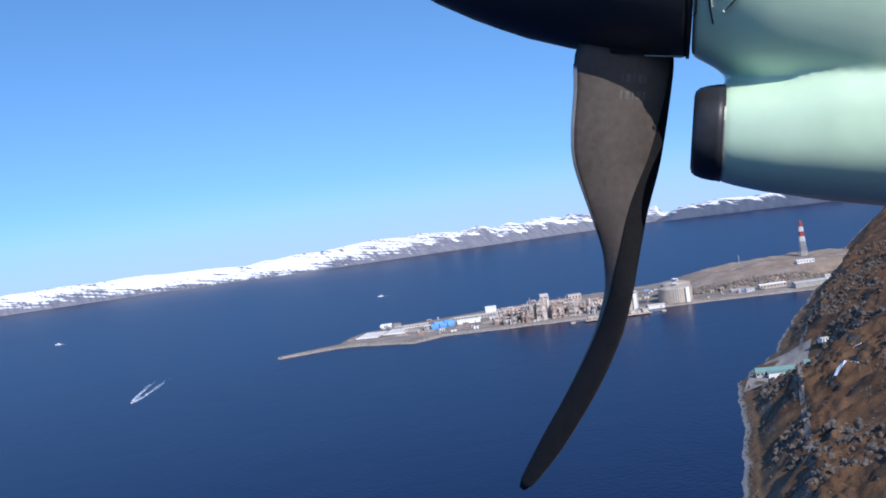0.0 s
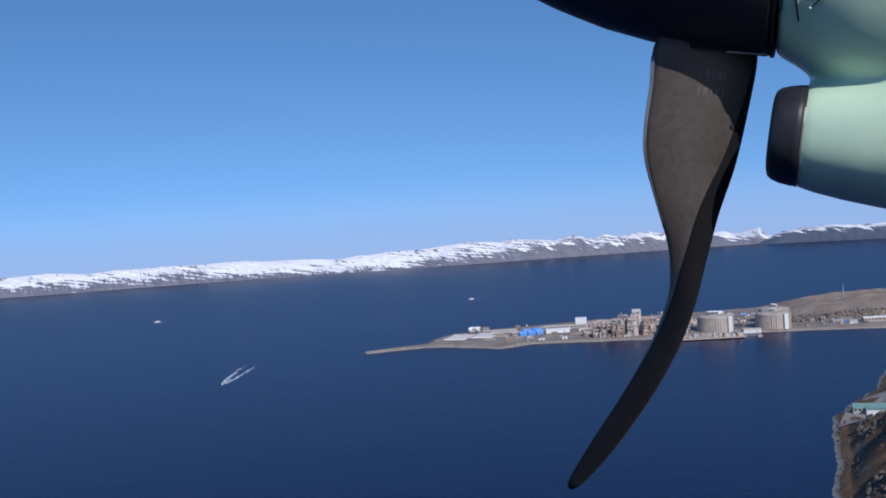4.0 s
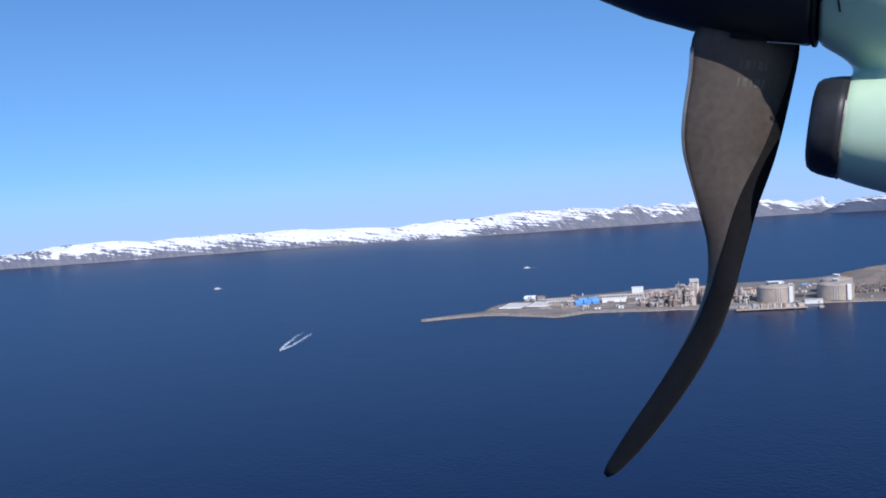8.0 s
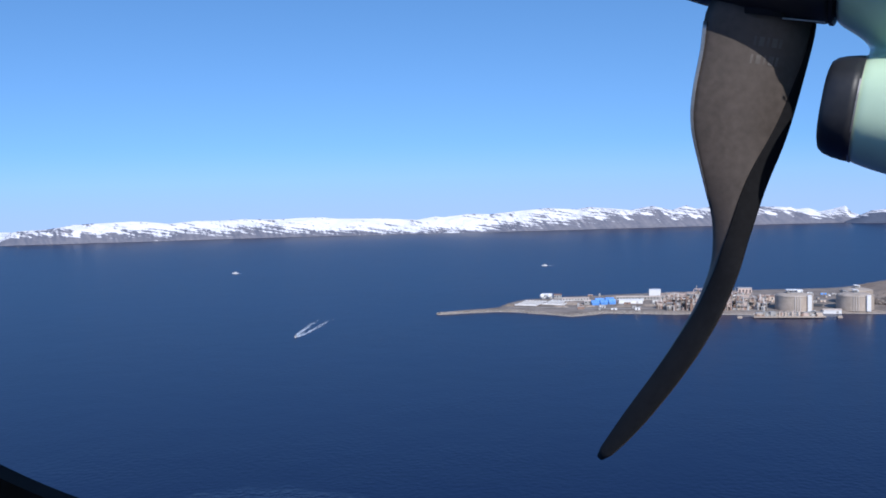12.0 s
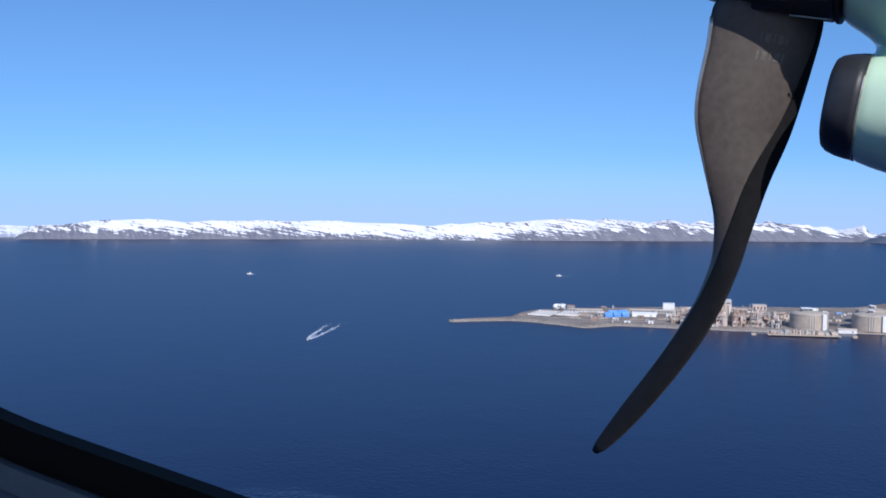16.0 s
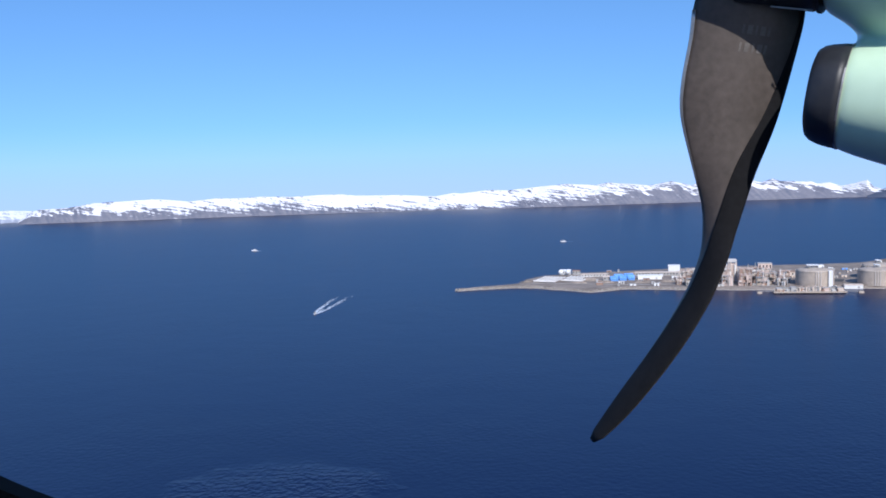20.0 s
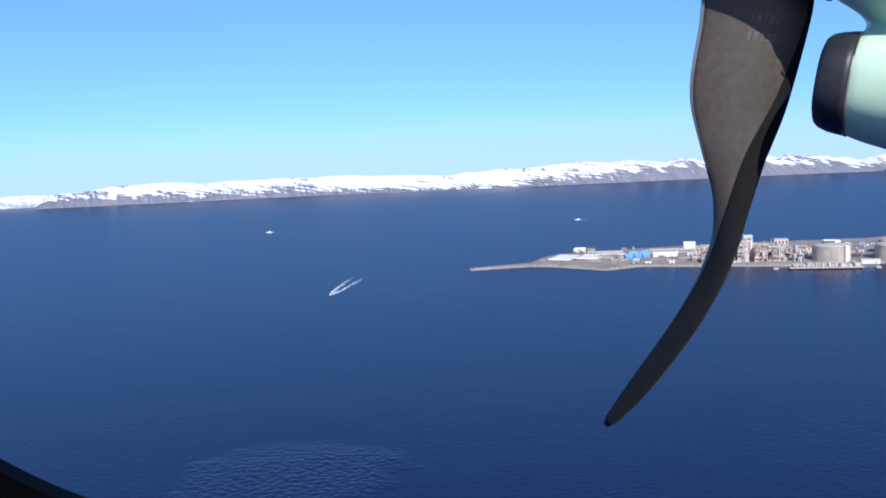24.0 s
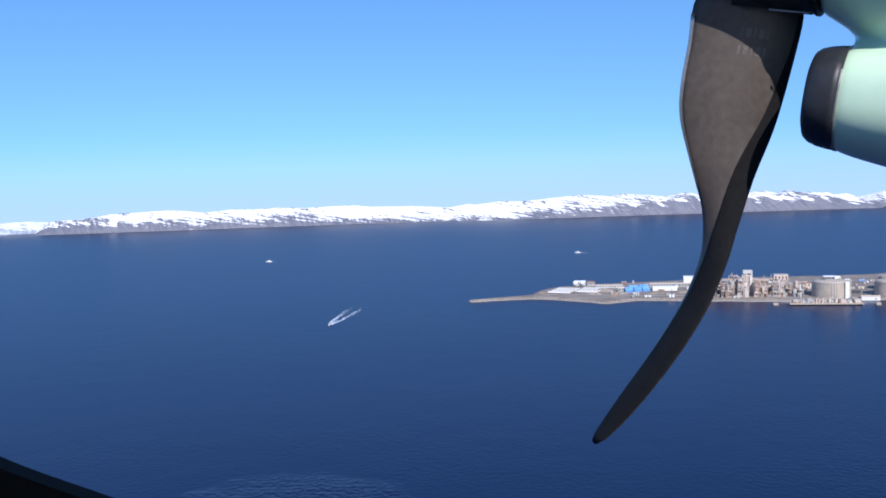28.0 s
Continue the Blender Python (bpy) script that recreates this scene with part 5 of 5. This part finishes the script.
def quay_house():
    hx, hy = polar(1118, 27.35)
    m = pose(hx, hy, coast_z(hx, hy) + 0.6, 0, 0, -20)
    ob = hall("quay_house", m, 52, 16, 5, GREY, GREENROOF, "long grey quay house with a green metal roof", 12, pitch=0.22)
    bm = bmesh.new()
    box(bm, -14, 6, -17, -8, -1, 5.5, 0.1)
    part("porch", bm, WHITE, ob)
    bm = bmesh.new()
    box(bm, -15, 7, -18, -7.5, 5.5, 6.1, 0.1)
    part("porch_roof", bm, GREENROOF, ob, "green metal roof")
    hall("quay_shed", pose(hx + 36, hy - 10, coast_z(hx + 36, hy - 10) + 0.5, 0, 0, -20), 22, 12, 4, GREY, GREENROOF, "low green-roofed shed beside the quay house", 4)
    hall("white_cottage", pose(hx + 62, hy + 8, coast_z(hx + 62, hy + 8), 0, 0, 8), 12, 8, 4, WHITE, GREY, "small white cottage beside the coast road", 3)


quay_house()


def car(x, y, turn, m):
    ob = thing("parked_car", pose(x, y, coast_z(x, y) + 0.5, 0, 0, turn), "small parked car on the gravel quay", "car", "parked cars")
    bm = bmesh.new()
    box(bm, -2.1, 2.1, -0.85, 0.85, 0.35, 0.95, 0.15)
    part("body", bm, m, ob)
    bm = bmesh.new()
    box(bm, -1.3, 1.0, -0.75, 0.75, 0.95, 1.5, 0.2)
    part("cab", bm, DARKGLASS, ob)
    for sx in (-1.3, 1.3):
        for sy in (-0.85, 0.85):
            bm = bmesh.new()
            rod(bm, (sx, sy - 0.1, 0.32), (sx, sy + 0.1, 0.32), 0.33, 10)
            part("wheel", bm, RUBBER, ob)


for i, (x, y) in enumerate(polar(*q) for q in ((1078, 26.75), (1079, 27.0), (1081, 27.3), (1084, 27.75), (1086, 28.0), (1150, 27.1), (1152, 27.5), (1153, 27.9))):
    car(x, y, 80, (WHITE, RED, GREY, BLACK)[i % 4])


# ---------------- boats ----------------
def wake(name, m, length, spread, width, seed, label):
    """Foam behind a moving boat: two ragged arms and a churned middle, lying on the water."""
    r = random.Random(seed)
    verts, faces = [], []

    def fleck(x, y, sx, sy):
        o = len(verts)
        k = 7
        for i in range(k):
            t = 2 * math.pi * i / k
            q = r.uniform(0.6, 1.15)
            verts.append((x + sx * q * math.cos(t), y + sy * q * math.sin(t), 0.12 + 0.1 * r.random()))
        faces.append(tuple(range(o, o + k)))
    n = int(length * 6)
    for i in range(n):
        u = r.random() ** 1.35
        d = u * length
        thin = (1 - u) ** 0.8
        if r.random() > 0.06 + 0.94 * thin ** 1.4:
            continue
        arm = r.choice((-1, 1, -1, 1, 0)) if u < 0.25 else r.choice((-1, 1))
        y = arm * (0.8 + spread * u ** 0.45) + r.gauss(0, width * (0.25 + 0.75 * u) * (1.0 if arm else 0.7))
        fleck(d, y, r.uniform(1.2, 5.0), r.uniform(0.3, 0.95))
    ob = mesh_ob(name, verts, faces, FOAM)
    ob.matrix_world = m
    return tagged(ob, label, "wake", kind="stuff")


def boat(name, m, length, label, hull, deck, tall=0.3):
    ob = thing(name, m, label, "boat")
    b = length * 0.15
    secs = []
    for u, wd, keel, gun in ((0.0, 0.85, -0.04, 0.10), (0.3, 1.0, -0.05, 0.10), (0.6, 0.95, -0.05, 0.115), (0.82, 0.6, -0.04, 0.14), (0.95, 0.22, 0.0, 0.165), (1.0, 0.04, 0.06, 0.175)):
        x = (u - 0.5) * length
        secs.append([(x, -b * wd, gun * length), (x, -b * wd * 0.8, keel * length * 0.3), (x, 0, keel * length), (x, b * wd * 0.8, keel * length * 0.3), (x, b * wd, gun * length)])
    part("hull", loft(secs), hull, ob)
    bm = bmesh.new()
    box(bm, -0.22 * length, 0.16 * length, -b * 0.7, b * 0.7, 0.09 * length, (0.1 + tall * 0.55) * length, 0.02 * length)
    part("wheelhouse", bm, deck, ob)
    bm = bmesh.new()
    box(bm, -0.16 * length, 0.163 * length, -b * 0.72, b * 0.72, (0.1 + tall * 0.3) * length, (0.1 + tall * 0.45) * length)
    part("windows", bm, DARKGLASS, ob)
    bm = bmesh.new()
    rod(bm, (-0.05 * length, 0, (0.1 + tall * 0.5) * length), (-0.05 * length, 0, (0.14 + tall) * length), 0.012 * length, 6)
    part("mast", bm, STEEL, ob)
    return ob


def on_water(x, y, turn):
    return pose(x, y, 0, 0, 0, turn)


# fast boat heading towards the aircraft, its wake behind it
HEAD = 84.0
boat("motor_boat", on_water(-268, 1527, HEAD + 180), 12, "small white motor boat under way with a foaming wake", WHITE, GREY)
wake("boat_wake", on_water(-267, 1531, HEAD), 185, 11.0, 3.4, 4, "white foam wake trailing a motor boat")
boat("passenger_ship", on_water(-621, 2625, 178), 17, "small white passenger ship far out", WHITE, WHITE)
wake("ship_wake", on_water(-610, 2625, 4), 10, 2.0, 0.7, 5, "thin white wake of a ship")
boat("fishing_boat", on_water(229, 2653, 176), 16, "white fishing boat off the island", WHITE, WHITE)
wake("fishing_wake", on_water(239, 2653, 3), 20, 3.0, 0.8, 6, "thin white wake of a fishing boat")
